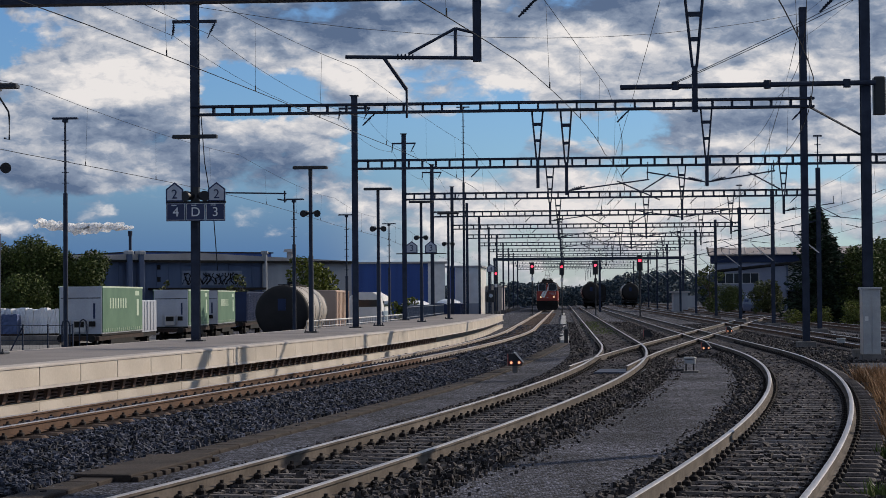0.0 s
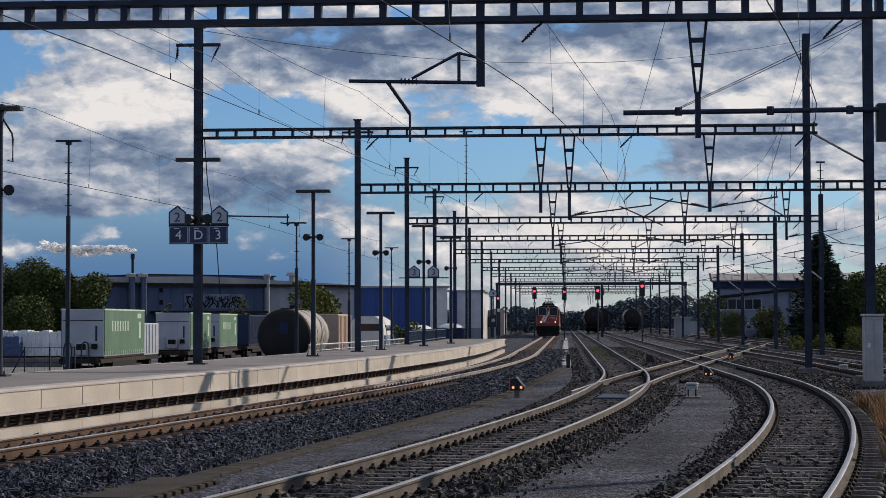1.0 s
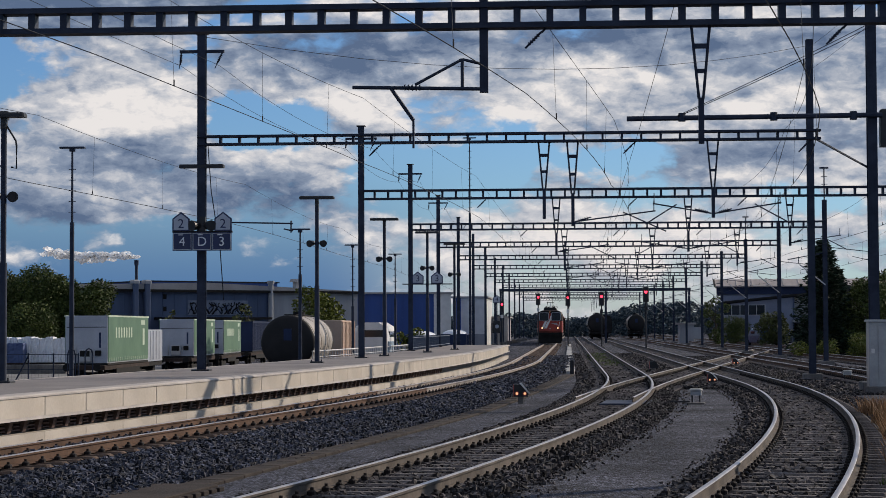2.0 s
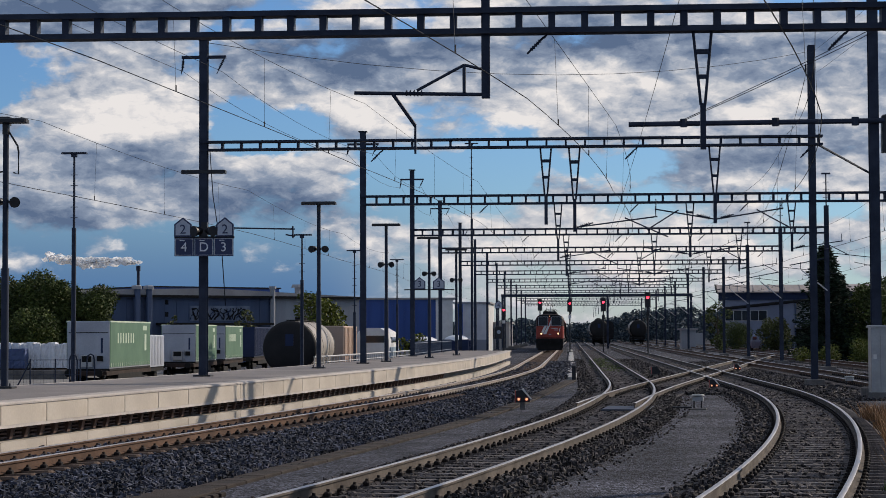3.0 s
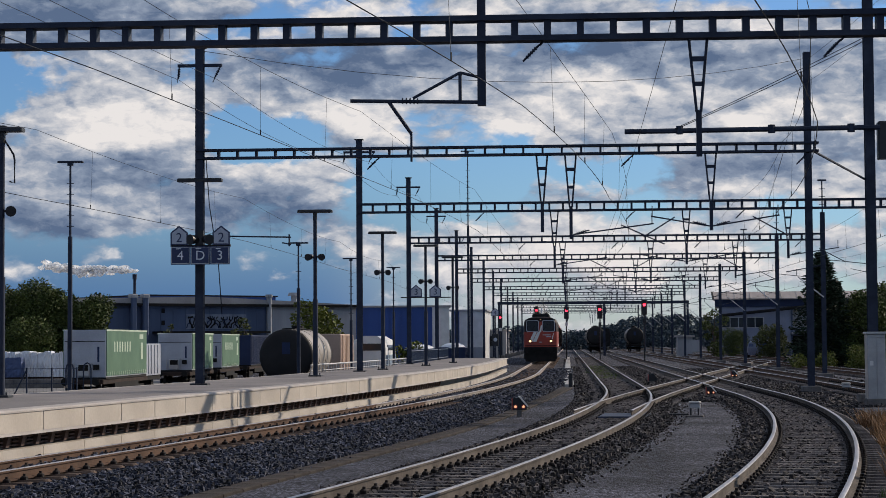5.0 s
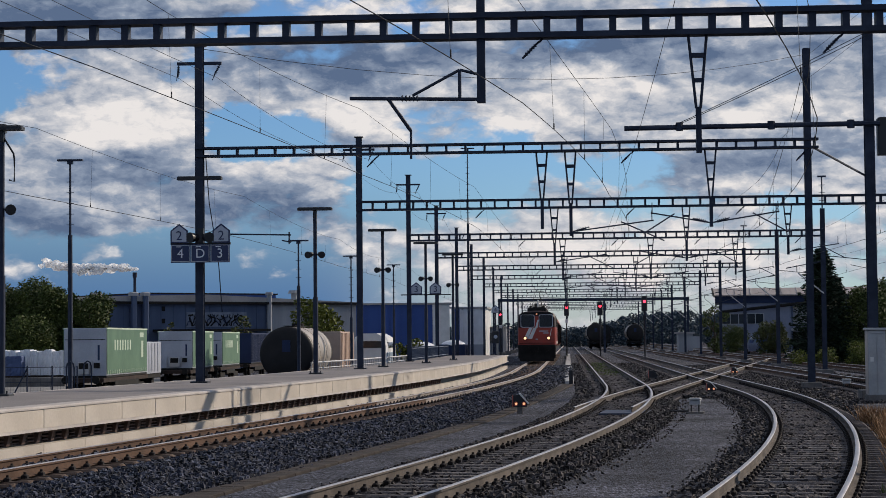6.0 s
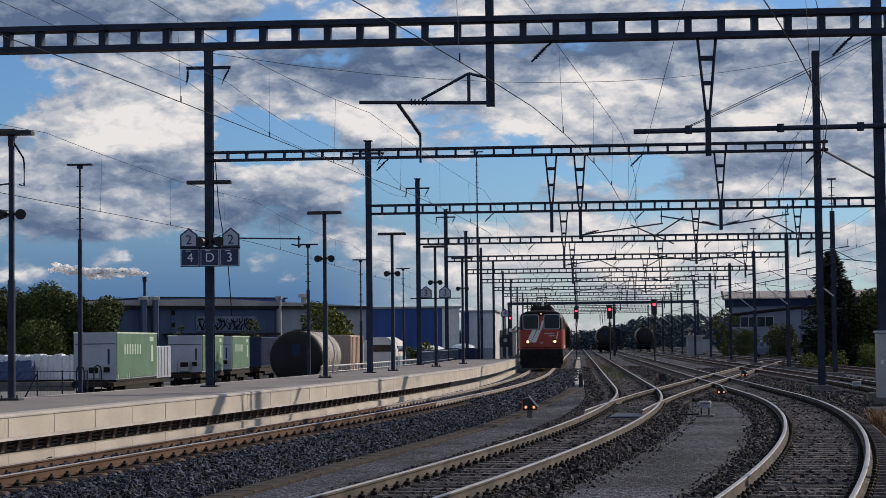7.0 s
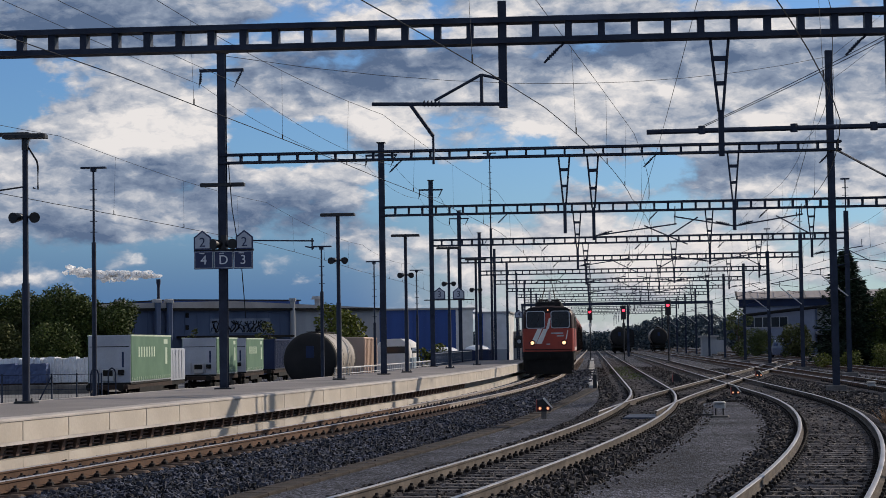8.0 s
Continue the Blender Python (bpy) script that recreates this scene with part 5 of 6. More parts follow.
# yard fence and handrails
fence = thing("fence", Matrix(), "thin dark wire fence along the freight yard", "fence")
for i in range(9):
    part("post", M().tube((-19.6 + i * 0.86, 66, YARD), (-19.6 + i * 0.86, 66, 1.0), 0.028, n=6), STEEL, fence)
for z in (0.96, 0.45, -0.1):
    part("fence_rail", M().line([(-19.6, 66, z), (-12.72, 66, z)], 0.011), STEEL, fence)
for i in range(60):
    part("mesh_wire", M().line([(-19.6 + i * 0.1146, 66, -0.5), (-19.6 + i * 0.1146, 66, 0.96)], 0.003, 3), WIRE, fence)
part("brace", M().tube((-14.45, 66, 0.9), (-15.2, 65.9, -0.6), 0.025, n=6), STEEL, fence)
RAILING = mat("weathered zinc railing", (0.42, 0.42, 0.43), (0.28, 0.28, 0.29), 3, 40, 0.5, 0.2, 0.05)
railing = thing("railing", Matrix(), "pale galvanised railing along the back of the platform", "railing")
rx = lambda y: LINE_P.x(y) - 5.75
ys = [72 + i * 0.56 for i in range(52)]
baluster = mesh_of("baluster", M().tube((0, 0, 0), (0, 0, 0.29), 0.016, n=6), RAILING)
for y in ys:
    part("baluster", baluster, None, railing).location = (rx(y), y, PLAT_TOP)
part("top_rail", M().line([(rx(y), y, PLAT_TOP + 0.3) for y in ys], 0.035, 6), RAILING, railing)
part("mid_rail", M().line([(rx(y), y, PLAT_TOP + 0.08) for y in ys], 0.018, 6), RAILING, railing)
PALING = mat("blue-grey paling paint", (0.10, 0.13, 0.19), (0.06, 0.08, 0.12), 2, 30, 0.6, 0, 0.05)
palings = thing("paling_fence", Matrix(), "blue-grey steel paling fence at the far end of the platform", "fence")
stave = mesh_of("stave", M().box(-0.03, 0.03, -0.05, 0.05, 0, 0.74), PALING)
ys = [101.5 + i * 0.22 for i in range(136)]
for y in ys:
    part("stave", stave, None, palings).location = (rx(y), y, PLAT_TOP)
for z in (0.12, 0.66):
    part("fence_rail", M().line([(rx(y) + 0.04, y, PLAT_TOP + z) for y in ys[::6]], 0.025, 6), PALING, palings)
for x, y in ((-13.55, 69), (-13.3, 71)):
    t = thing("handrail_hoop", pose(x, y, YARD, 0, 0, -2), "bent dark steel handrail hoop", "handrail", "handrail hoops")
    part("hoop", M().line([(-0.14, 0, 0), (-0.14, 0, 2.45), (-0.1, 0, 2.6), (0, 0, 2.66), (0.1, 0, 2.6), (0.14, 0, 2.45), (0.14, 0, 0)], 0.03, 6), STEEL, t)


def floodlight_mast(x, y, base, top, z_ladder):
    t = thing("floodlight_mast", pose(x, y, base, 0, 0, -2), "slim floodlight mast with climbing rungs and a flat head", "lamp post", "floodlight masts")
    h, zl = top - base, z_ladder - base
    part("pole", M().tube((0, 0, 0), (0, 0, zl), 0.10, 0.09, n=10).tube((0, 0, zl), (0, 0, h), 0.05, 0.04, n=8), STEEL, t, smooth=True)
    for i in range(int((h - zl - 0.6) / 0.42)):
        part("rung", M().tube((-0.14, 0, zl + 0.4 + i * 0.42), (0.14, 0, zl + 0.4 + i * 0.42), 0.014, n=5), STEEL, t)
    part("head", M().chamfer(-0.5, 0.5, -0.12, 0.12, h, h + 0.07, 0.02).box(-0.1, 0.1, -0.1, 0.1, h - 0.12, h), STEEL, t)


for x, y, top, zl in ((-14.73, 75, 8.9, 6.0), (-7.35, 95, 6.7, 4.5), (-6.0, 120, 7.0, 3.2), (-3.9, 140, 7.2, 4.0)):
    floodlight_mast(x, y, YARD, top, zl)
floodlight_mast(1.6, 143.2, -0.25, 16.0, 10.4)


# ================= buildings =================
WALL_DARK = mat("blue-grey cladding", (0.085, 0.115, 0.19), (0.064, 0.088, 0.15), 0.25, 5, 0.6, 0, 0.05, stretch=(3, 3, 0.4))
WALL_GREY = mat("light grey cladding", (0.34, 0.35, 0.37), (0.27, 0.28, 0.3), 0.25, 5, 0.6, 0, 0.05, stretch=(3, 3, 0.4))
WALL_BLUE = mat("strong blue cladding", (0.02, 0.07, 0.28), (0.015, 0.055, 0.23), 0.25, 5, 0.5, 0, 0.04, stretch=(3, 3, 0.4))
ROOF = mat("grey flat roof", (0.36, 0.35, 0.35), (0.26, 0.25, 0.25), 0.3, 8, 0.85, 0, 0.2)
GRAF = mat("faded spray paint", (0.22, 0.25, 0.31), (0.11, 0.14, 0.2), 1.2, 8, 0.6, 0, 0)


def factory():
    f = thing("factory_hall", pose(-42, 196, YARD, 0, 0, 38), "long low blue-grey factory hall with a shallow roof", "building")
    L, H, D = 40, 7.5, 34
    part("wall", M().box(0, 28.4, 0, D, 0, H), WALL_DARK, f, "blue-grey clad front wall")
    part("wall", M().box(28.41, L, 0.0, D, 0, H), WALL_GREY, f, "light grey clad wall")
    for i in range(18):
        part("cladding_seam", M().box(1 + i * 1.5, 1.05 + i * 1.5, -0.04, 0.0, 1.5, H), WALL_DARK, f)
    part("roof", M().prism([(-0.4, H), (L + 0.4, H), (L + 0.4, H + 0.12), (L * 0.5, H + 0.9), (-0.4, H + 0.45)], -0.4, D + 0.4), ROOF, f)
    part("gutter", M().box(-0.4, L + 0.4, -0.55, -0.4, H - 0.15, H + 0.12), UNDER, f)
    for x in (14.5, 17.5, 20.5, 23.5):
        part("skylight", M().prism([(x, H + 0.3), (x + 2.2, H + 0.3), (x + 2.2, H + 0.75), (x, H + 0.75)], 0.6, 4), WALL_GREY, f)
    for x in (11.0, 12.4):
        d = part("duct", M().chamfer(x - 0.32, x + 0.32, -0.7, -0.05, 3.0, H + 0.8, 0.1), WALL_DARK, f)
        part("duct_cap", M().chamfer(x - 0.42, x + 0.42, -0.8, 0.1, H + 0.7, H + 1.1, 0.1), WALL_GREY, d)
    part("pipe", M().tube((28.0, -0.3, 1.5), (28.0, -0.3, H + 0.9), 0.3, n=10).tube((28.0, -0.3, H + 0.9), (28.0, -0.3, H + 1.2), 0.42, n=10), WALL_GREY, f)
    part("chimney", M().tube((12.2, 1.5, H), (12.2, 1.5, 10.2), 0.16, n=10).tube((12.2, 1.5, 10.2), (12.2, 1.5, 10.75), 0.24, n=10), STEEL, f)
    for x, z in ((8.4, H + 0.7), (33.5, H + 1.2)):
        part("roof_vent", M().tube((x, 3, H), (x, 3, z), 0.35, n=10).tube((x, 3, z), (x, 3, z + 0.35), 0.75, 0.6, n=10), WALL_GREY, f)
    part("canopy", M().box(13.5, 27, -2.2, 0, 4.4, 4.65), UNDER, f)
    part("door", M().box(14.5, 17, -0.05, 0, 0, 3.4), UNDER, f)
    for z in (5.3, 6.6):
        part("window", M().box(14.6, 15.0, -0.04, 0, z, z + 0.5), UNDER, f)
    rnd = random.Random(5)
    part("graffiti_ground", M().box(17.6, 25.2, -0.055, -0.045, 4.9, 6.5), GRAF, f, "pale sprayed wall patch")
    for i in range(24):
        x = 17.9 + i * 0.29 + rnd.uniform(-0.1, 0.1)
        pts, a = [], rnd.uniform(0, 6.28)
        for k in range(7):
            pts.append((x + 0.28 * math.sin(a + k * rnd.uniform(0.5, 1.1)), -0.075, 5.0 + 1.35 * k / 6 * rnd.uniform(0.85, 1.0)))
        part("graffiti_stroke", M().line(pts, rnd.uniform(0.05, 0.1), 4), UNDER if i % 4 else NAVY, f)
    b = part("rear_hall", M().box(24, 42, 20, 40, H, H + 1.5), WALL_BLUE, f, "blue hall rising behind the roof")
    part("rear_roof", M().box(23.8, 42.2, 19.8, 40.2, H + 1.5, H + 1.65), UNDER, b)


factory()


def hall(x, y, w, d, z1, turn, walls, label, strips=()):
    t = thing("warehouse", pose(x, y, YARD, 0, 0, turn), label, "building", "warehouses beyond the yard")
    h = z1 - YARD
    part("wall", M().box(0, w, 0, d, 0, h), walls, t)
    part("roof", M().box(-0.3, w + 0.3, -0.3, d + 0.3, h, h + 0.25), ROOF, t)
    for x0, x1, z0, zz, m in strips:
        part("wall_panel", M().box(x0, x1, -0.06, 0, z0, zz), m, t)
    for i in range(int(w / 1.6)):
        part("cladding_seam", M().box(i * 1.6, i * 1.6 + 0.05, -0.07, 0.0, 0.5, h), walls, t)


hall(-12.6, 258, 12.9, 20, 6.45, 2, WALL_BLUE, "strong blue clad warehouse box", [(10.6, 12.9, 0, 8.0, WHITE)])
hall(0.6, 285, 5.0, 18, 6.3, -4, WHITE, "white warehouse with a blue corner", [(0, 1.2, 0, 7.9, WALL_BLUE), (2.2, 5.0, 0, 2.5, WALL_GREY)])
hall(5.2, 300, 4, 12, 3.4, -4, WALL_GREY, "low grey shed beyond the platform", [(0.5, 3.4, 2.6, 4.2, UNDER)])


OFFICE_WALL = mat("blue-white render wall", (0.25, 0.28, 0.36), (0.18, 0.2, 0.27), 0.3, 6, 0.8, 0, 0.1)
ROOF_PALE = mat("pale sheet roof", (0.36, 0.31, 0.29), (0.26, 0.23, 0.21), 0.3, 6, 0.6, 0, 0.1, stretch=(4, 0.4, 1))


def office():
    t = thing("office_building", pose(35.6, 262, -1.1, 0, 0, -8), "blue-white workshop building with a dark attic band and pale sheet roof", "building")
    part("wall", M().box(1.6, 11, 0, 14, 1.6, 7.4).box(11.01, 30, 1.0, 14, 0, 7.4), OFFICE_WALL, t)
    part("plinth_wall", M().box(1.7, 11, 0.3, 14, 0, 1.6), WALL_DARK, t)
    # navy here carries the shadow under the roof edge
    part("attic", M().box(0.9, 30, -0.3, 14, 7.4, 8.5), NAVY, t, "attic storey with eaves shade in its dark blue colour")
    m = M()
    m.add([(0.7, -0.9, 8.5), (30.4, -0.9, 8.5), (30.4, 7, 9.6), (0.5, 7, 9.6), (30.4, 15, 8.5), (0.7, 15, 8.5)], [(0, 1, 2, 3), (3, 2, 4, 5), (0, 3, 5)])
    m.box(0.7, 30.4, -0.95, -0.85, 8.35, 8.5)
    part("roof", m, ROOF_PALE, t, "pale sheet roof with a gable end")
    part("gable_trim", M().tube((0.7, -0.9, 8.45), (0.5, 7, 9.57), 0.14, n=6), UNDER, t)
    for i in range(14):
        part("roof_seam", M().tube((1.5 + i * 2.1, -0.85, 8.56), (1.5 + i * 2.1, 6.9, 9.62), 0.05, n=4), ROOF_PALE, t)
    for x0, x1, z0, z1, yy in ((1.8, 7.4, 4.6, 5.9, 0), (17.2, 20.6, 6.0, 7.2, 1.0), (24, 28, 5.9, 7.2, 1.0)):
        w = part("window", M().box(x0 - 0.08, x1 + 0.08, yy - 0.05, yy, z0 - 0.08, z1 + 0.08), FRAME, t)
        n = round((x1 - x0) / 1.1)
        for i in range(n):
            part("pane", M().box(x0 + (x1 - x0) * i / n + 0.05, x0 + (x1 - x0) * (i + 1) / n - 0.05, yy - 0.07, yy - 0.02, z0, z1), GLASS, w)
    part("roller_door", M().box(11.4, 16.4, 0.93, 1.0, 4.6, 7.0), WALL_GREY, t, "grey roller shutter")
    part("opening", M().box(11.3, 29, 0.95, 1.0, 0.3, 3.4), UNDER, t)
    part("canopy", M().prism([(11.05, 3.6), (30, 4.6), (30, 4.9), (11.05, 3.9)], -4, 1.0), WALL_GREY, t)
    part("pipe_bridge", M().tube((1.7, -1.2, 6.2), (30, -1.2, 9.0), 0.22, n=8), UNDER, t)
    for x in (1.7, 11.2, 20.4):
        part("downpipe", M().tube((x, -0.12, 0.2), (x, -0.12, 7.4), 0.09, n=6), WALL_DARK, t)


office()
hall(30.6, 255, 1.9, 5, 2.2, -4, WALL_GREY, "small grey service hut beside the tracks", [(0.4, 3.0, 1.8, 3.4, WALL_GREY)])
t = hall(52, 190, 20, 14, 6.0, -10, WALL_GREY, "grey building behind the trees at the yard's edge")


# ================= trees =================
def leaf_mat(name, c, d):
    return mat(name, c, d, 0.6, 6, 0.7, 0, 0, island=0.9)


LEAF = leaf_mat("dark green leaves", (0.088, 0.112, 0.028), (0.036, 0.052, 0.015))
LEAF_Y = leaf_mat("yellowing leaves", (0.16, 0.17, 0.03), (0.07, 0.09, 0.02))
LEAF_OLIVE = leaf_mat("olive leaves", (0.10, 0.112, 0.034), (0.045, 0.053, 0.02))
# blue of the distance haze is put into this leaf colour
LEAF_FAR = leaf_mat("far leaves with haze blue", (0.07, 0.10, 0.12), (0.04, 0.06, 0.08))
NEEDLE = leaf_mat("dark needles", (0.022, 0.04, 0.02), (0.01, 0.02, 0.012))
BARK = mat("grey-brown bark", (0.12, 0.1, 0.08), (0.06, 0.05, 0.04), 2, 20, 0.9, 0, 0.5)


def leaf_cloud(clumps, size, per, rnd):
    v, f = [], []
    for c, r in clumps:
        for _ in range(int(per * r * r)):
            d = Vector((rnd.gauss(0, 1), rnd.gauss(0, 1), rnd.gauss(0, 1))).normalized() * r * (0.55 + 0.55 * rnd.random())
            p = Vector(c) + Vector((d.x, d.y, d.z * 0.8))
            a = Vector((rnd.gauss(0, 1), rnd.gauss(0, 1), rnd.gauss(0, 0.6))).normalized() * size * rnd.uniform(0.6, 1.4)
            b = a.cross(Vector((rnd.gauss(0, 1), rnd.gauss(0, 1), rnd.gauss(0, 1)))).normalized() * size * 0.6
            k = len(v)
            v += [p - a, p + b, p + a, p - b]
            f.append((k, k + 1, k + 2, k + 3))
    return M().add(v, f)


def tree(x, y, base, h, spread, leaf, label, size=0.16, per=240, seed=1, low=0.25, category="tree", group="trees at the yard's edge"):
    rnd = random.Random(seed)
    t = thing("tree" if category == "tree" else "bush", pose(x, y, base, 0, 0, rnd.uniform(0, 360)), label, category, group)
    m = M().tube((0, 0, -0.1), (0.05, 0, h * 0.45), h * 0.028, h * 0.018, n=8)
    clumps = []
    n = max(7, int(8 * spread))
    for i in range(n):
        a, u = 2.4 * i + rnd.uniform(-0.4, 0.4), rnd.random()
        z = h * (low + (1 - low) * (i + 0.5) / n * 0.9)
        reach = spread * math.sqrt(max(0.05, 1 - ((z / h - 0.5) / 0.55) ** 2)) * rnd.uniform(0.35, 0.85)
        c = (reach * math.cos(a), reach * math.sin(a), z)
        clumps.append((c, spread * rnd.uniform(0.32, 0.54)))
        m.tube((0.02, 0, min(z * 0.7, h * 0.43)), c, h * 0.011, h * 0.004, n=5)
    part("trunk", m, BARK, t)
    part("crown", leaf_cloud(clumps, size, per, rnd), leaf, t)
    return t


def conifer(x, y, base, h, r, seed):
    rnd = random.Random(seed)
    t = thing("conifer", pose(x, y, base), "tall dark green conifer with drooping ragged branches", "tree", "trees at the yard's edge")
    part("trunk", M().tube((0, 0, -0.1), (0, 0, h), 0.2, 0.03, n=8), BARK, t)
    v, f = [], []
    for i in range(70):
        u = i / 70
        z, reach = h * (0.06 + 0.92 * u), r * (1 - u) ** 0.75 * rnd.uniform(0.65, 1.2) + 0.15
        for k in range(4):
            a = 2.4 * i + k * 1.6 + rnd.uniform(-0.3, 0.3)
            for j in range(26):
                q = rnd.random() ** 0.6
                p = Vector((math.cos(a), math.sin(a), 0)) * reach * q + Vector((rnd.gauss(0, 0.14), rnd.gauss(0, 0.14), z - 0.3 * reach * q + 0.12 * reach * q * q + rnd.gauss(0, 0.1)))
                d = Vector((math.cos(a) + rnd.gauss(0, 0.5), math.sin(a) + rnd.gauss(0, 0.5), rnd.uniform(-0.4, 0.5))).normalized() * 0.2
                b = d.cross(Vector((rnd.gauss(0, 1), rnd.gauss(0, 1), 1))).normalized() * 0.07
                s = len(v)
                v += [p - d, p + b, p + d, p - b]
                f.append((s, s + 1, s + 2, s + 3))
    part("crown", M().add(v, f), NEEDLE, t)


for i, (x, y, h, sp) in enumerate(((-44, 158, 7.6, 3.4), (-40.5, 153, 7.8, 3.0), (-37.5, 150, 7.2, 2.9), (-34.5, 152, 7.6, 2.9), (-31.2, 149, 7.5, 3.0), (-28.3, 150, 6.6, 2.5), (-36, 144, 5.0, 2.4), (-41.5, 146, 5.4, 2.6), (-31.5, 144, 4.8, 2.2), (-48, 152, 7.2, 3.2))):
    tree(x * 1.09, y * 1.09, YARD, h * 1.12, sp * 1.12, LEAF if i % 3 else LEAF_OLIVE, "dense dark green broadleaf tree behind the freight yard", seed=10 + i, low=0.12, per=520, size=0.125)
tree(-10.4, 150, YARD, 6.6, 1.7, LEAF_Y, "young tree with yellowing leaves beside the factory", seed=31, low=0.35)
tree(-9.4, 152, YARD, 6.0, 1.5, LEAF_Y, "young tree with yellowing leaves beside the factory", seed=32, low=0.35)
tree(-19.8, 188, YARD, 6.0, 1.1, LEAF_OLIVE, "slender sapling by the factory wall", seed=33, low=0.3)
tree(-27.0, 188, YARD, 5.6, 0.8, LEAF_OLIVE, "slender sapling by the factory wall", seed=34, low=0.3)
tree(-3.0, 150, YARD, 3.4, 1.3, LEAF_Y, "yellow-green bush beside the railing", seed=35, low=0.1, category="bush", group="bushes")
conifer(27.3, 140, -0.25, 8.6, 2.7, 3)
conifer(29.4, 146, -0.25, 6.6, 2.2, 4)
for i, (x, y, h, sp, leaf) in enumerate(((30.5, 140, 5.6, 2.2, LEAF), (33, 146, 6.2, 2.4, LEAF), (36, 150, 6.4, 2.6, LEAF_OLIVE), (39, 150, 6.0, 2.6, LEAF), (29.4, 212, 5.8, 1.45, LEAF), (35.2, 208, 3.6, 2.0, LEAF_OLIVE))):
    tree(x, y, -0.25, h, sp, leaf, "leafy dark green tree at the yard's edge", seed=50 + i, low=0.08, per=480, size=0.12)
for i, (x, y, h, sp) in enumerate(((24.2, 132, 1.0, 0.9), (26.0, 133, 1.1, 1.0), (28.4, 131, 1.3, 1.3), (30.6, 131, 1.2, 1.3), (36, 240, 3.2, 2.0))):
    tree(x, y, -0.25, h, sp, LEAF_Y if i < 4 else LEAF, "low yellow-green bush beside the tracks", 0.07, 1000, seed=70 + i, low=0.1, category="bush", group="bushes")


def far_woods():
    rnd = random.Random(9)
    clumps = []
    for i in range(450):
        x = -40 + (i % 150) * 1.15 + 0.4 * (i // 150)
        top = 1.9 + 1.9 * noise.noise((x * 0.06, 3.1, 0)) + rnd.uniform(-0.5, 0.9) + 2.1 * smooth(20, 30, x)
        for k in range(3):
            clumps.append(((x * 1.5 + rnd.uniform(-1, 1), 440 + 22 * (i // 150) + rnd.uniform(-10, 10), max(0.6, top * (k + 0.6) / 2.6) * 1.5), rnd.uniform(1.1, 1.9)))
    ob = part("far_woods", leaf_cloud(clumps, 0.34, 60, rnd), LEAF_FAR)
    tagged(ob, "distant dark line of trees beyond the yard", "trees", kind="stuff")


far_woods()


# ================= signals and lineside gear =================
def signal(x, y, head_z, scale=1.0):
    t = thing("signal", pose(x, y, -0.2, 0, 0, YAW), "railway signal showing red on a dark mast", "signal", "signals showing red")
    z = head_z + 0.2
    part("mast", M().tube((0, 0.1, 0), (0, 0.1, z + 0.5), 0.07, n=8), DARK, t)
    h = part("head", M().chamfer(-0.3 * scale, 0.3 * scale, -0.09, 0.09, z - 0.85 * scale, z + 0.7 * scale, 0.08), DARK, t)
    part("lamp", M().tube((0, -0.13, z + 0.15), (0, -0.08, z + 0.15), 0.15 * scale, n=16), LAMP_RED, h, "lit red lamp")
    part("hood", M().prism([(-0.18, z + 0.25), (0.18, z + 0.25), (0.12, z + 0.36), (-0.12, z + 0.36)], -0.3, -0.09), DARK, h)
    part("mast_plate", M().box(-0.14, 0.14, 0.0, 0.03, z - 1.7 * scale, z - 1.25 * scale), WHITE if scale < 0.9 else DARK, t)
    part("foundation", M().chamfer(-0.3, 0.3, -0.2, 0.4, -0.2, 0.15, 0.03), FOUND, t)


for x, y, z, s in ((17.95, 175, 4.9, 0.9), (15.1, 190, 4.75, 0.9), (12.4, 200, 4.8, 0.85), (10.0, 215, 5.1, 0.85)):
    signal(x, y, z, s)
signal(5.25, 190, 4.0, 0.7)

t = thing("signal_gantry", pose(AXIS(-4.7, 262), 262.5, 0, 0, 0, YAW), "plain dark girder gantry across the far tracks", "gantry")
part("girder", M().chamfer(0, 26, -0.25, 0.25, 6.8, 7.2, 0.05), STEEL, t)
for x in (0.2, 14.5, 25.8):
    part("post", ipost(M(), x, 0, -0.3, 6.8, 0.3), STEEL, t)


HOOD_RED = mat("faded red hood enamel", (0.3, 0.05, 0.04), (0.16, 0.03, 0.03), 3, 20, 0.5, 0, 0.05)


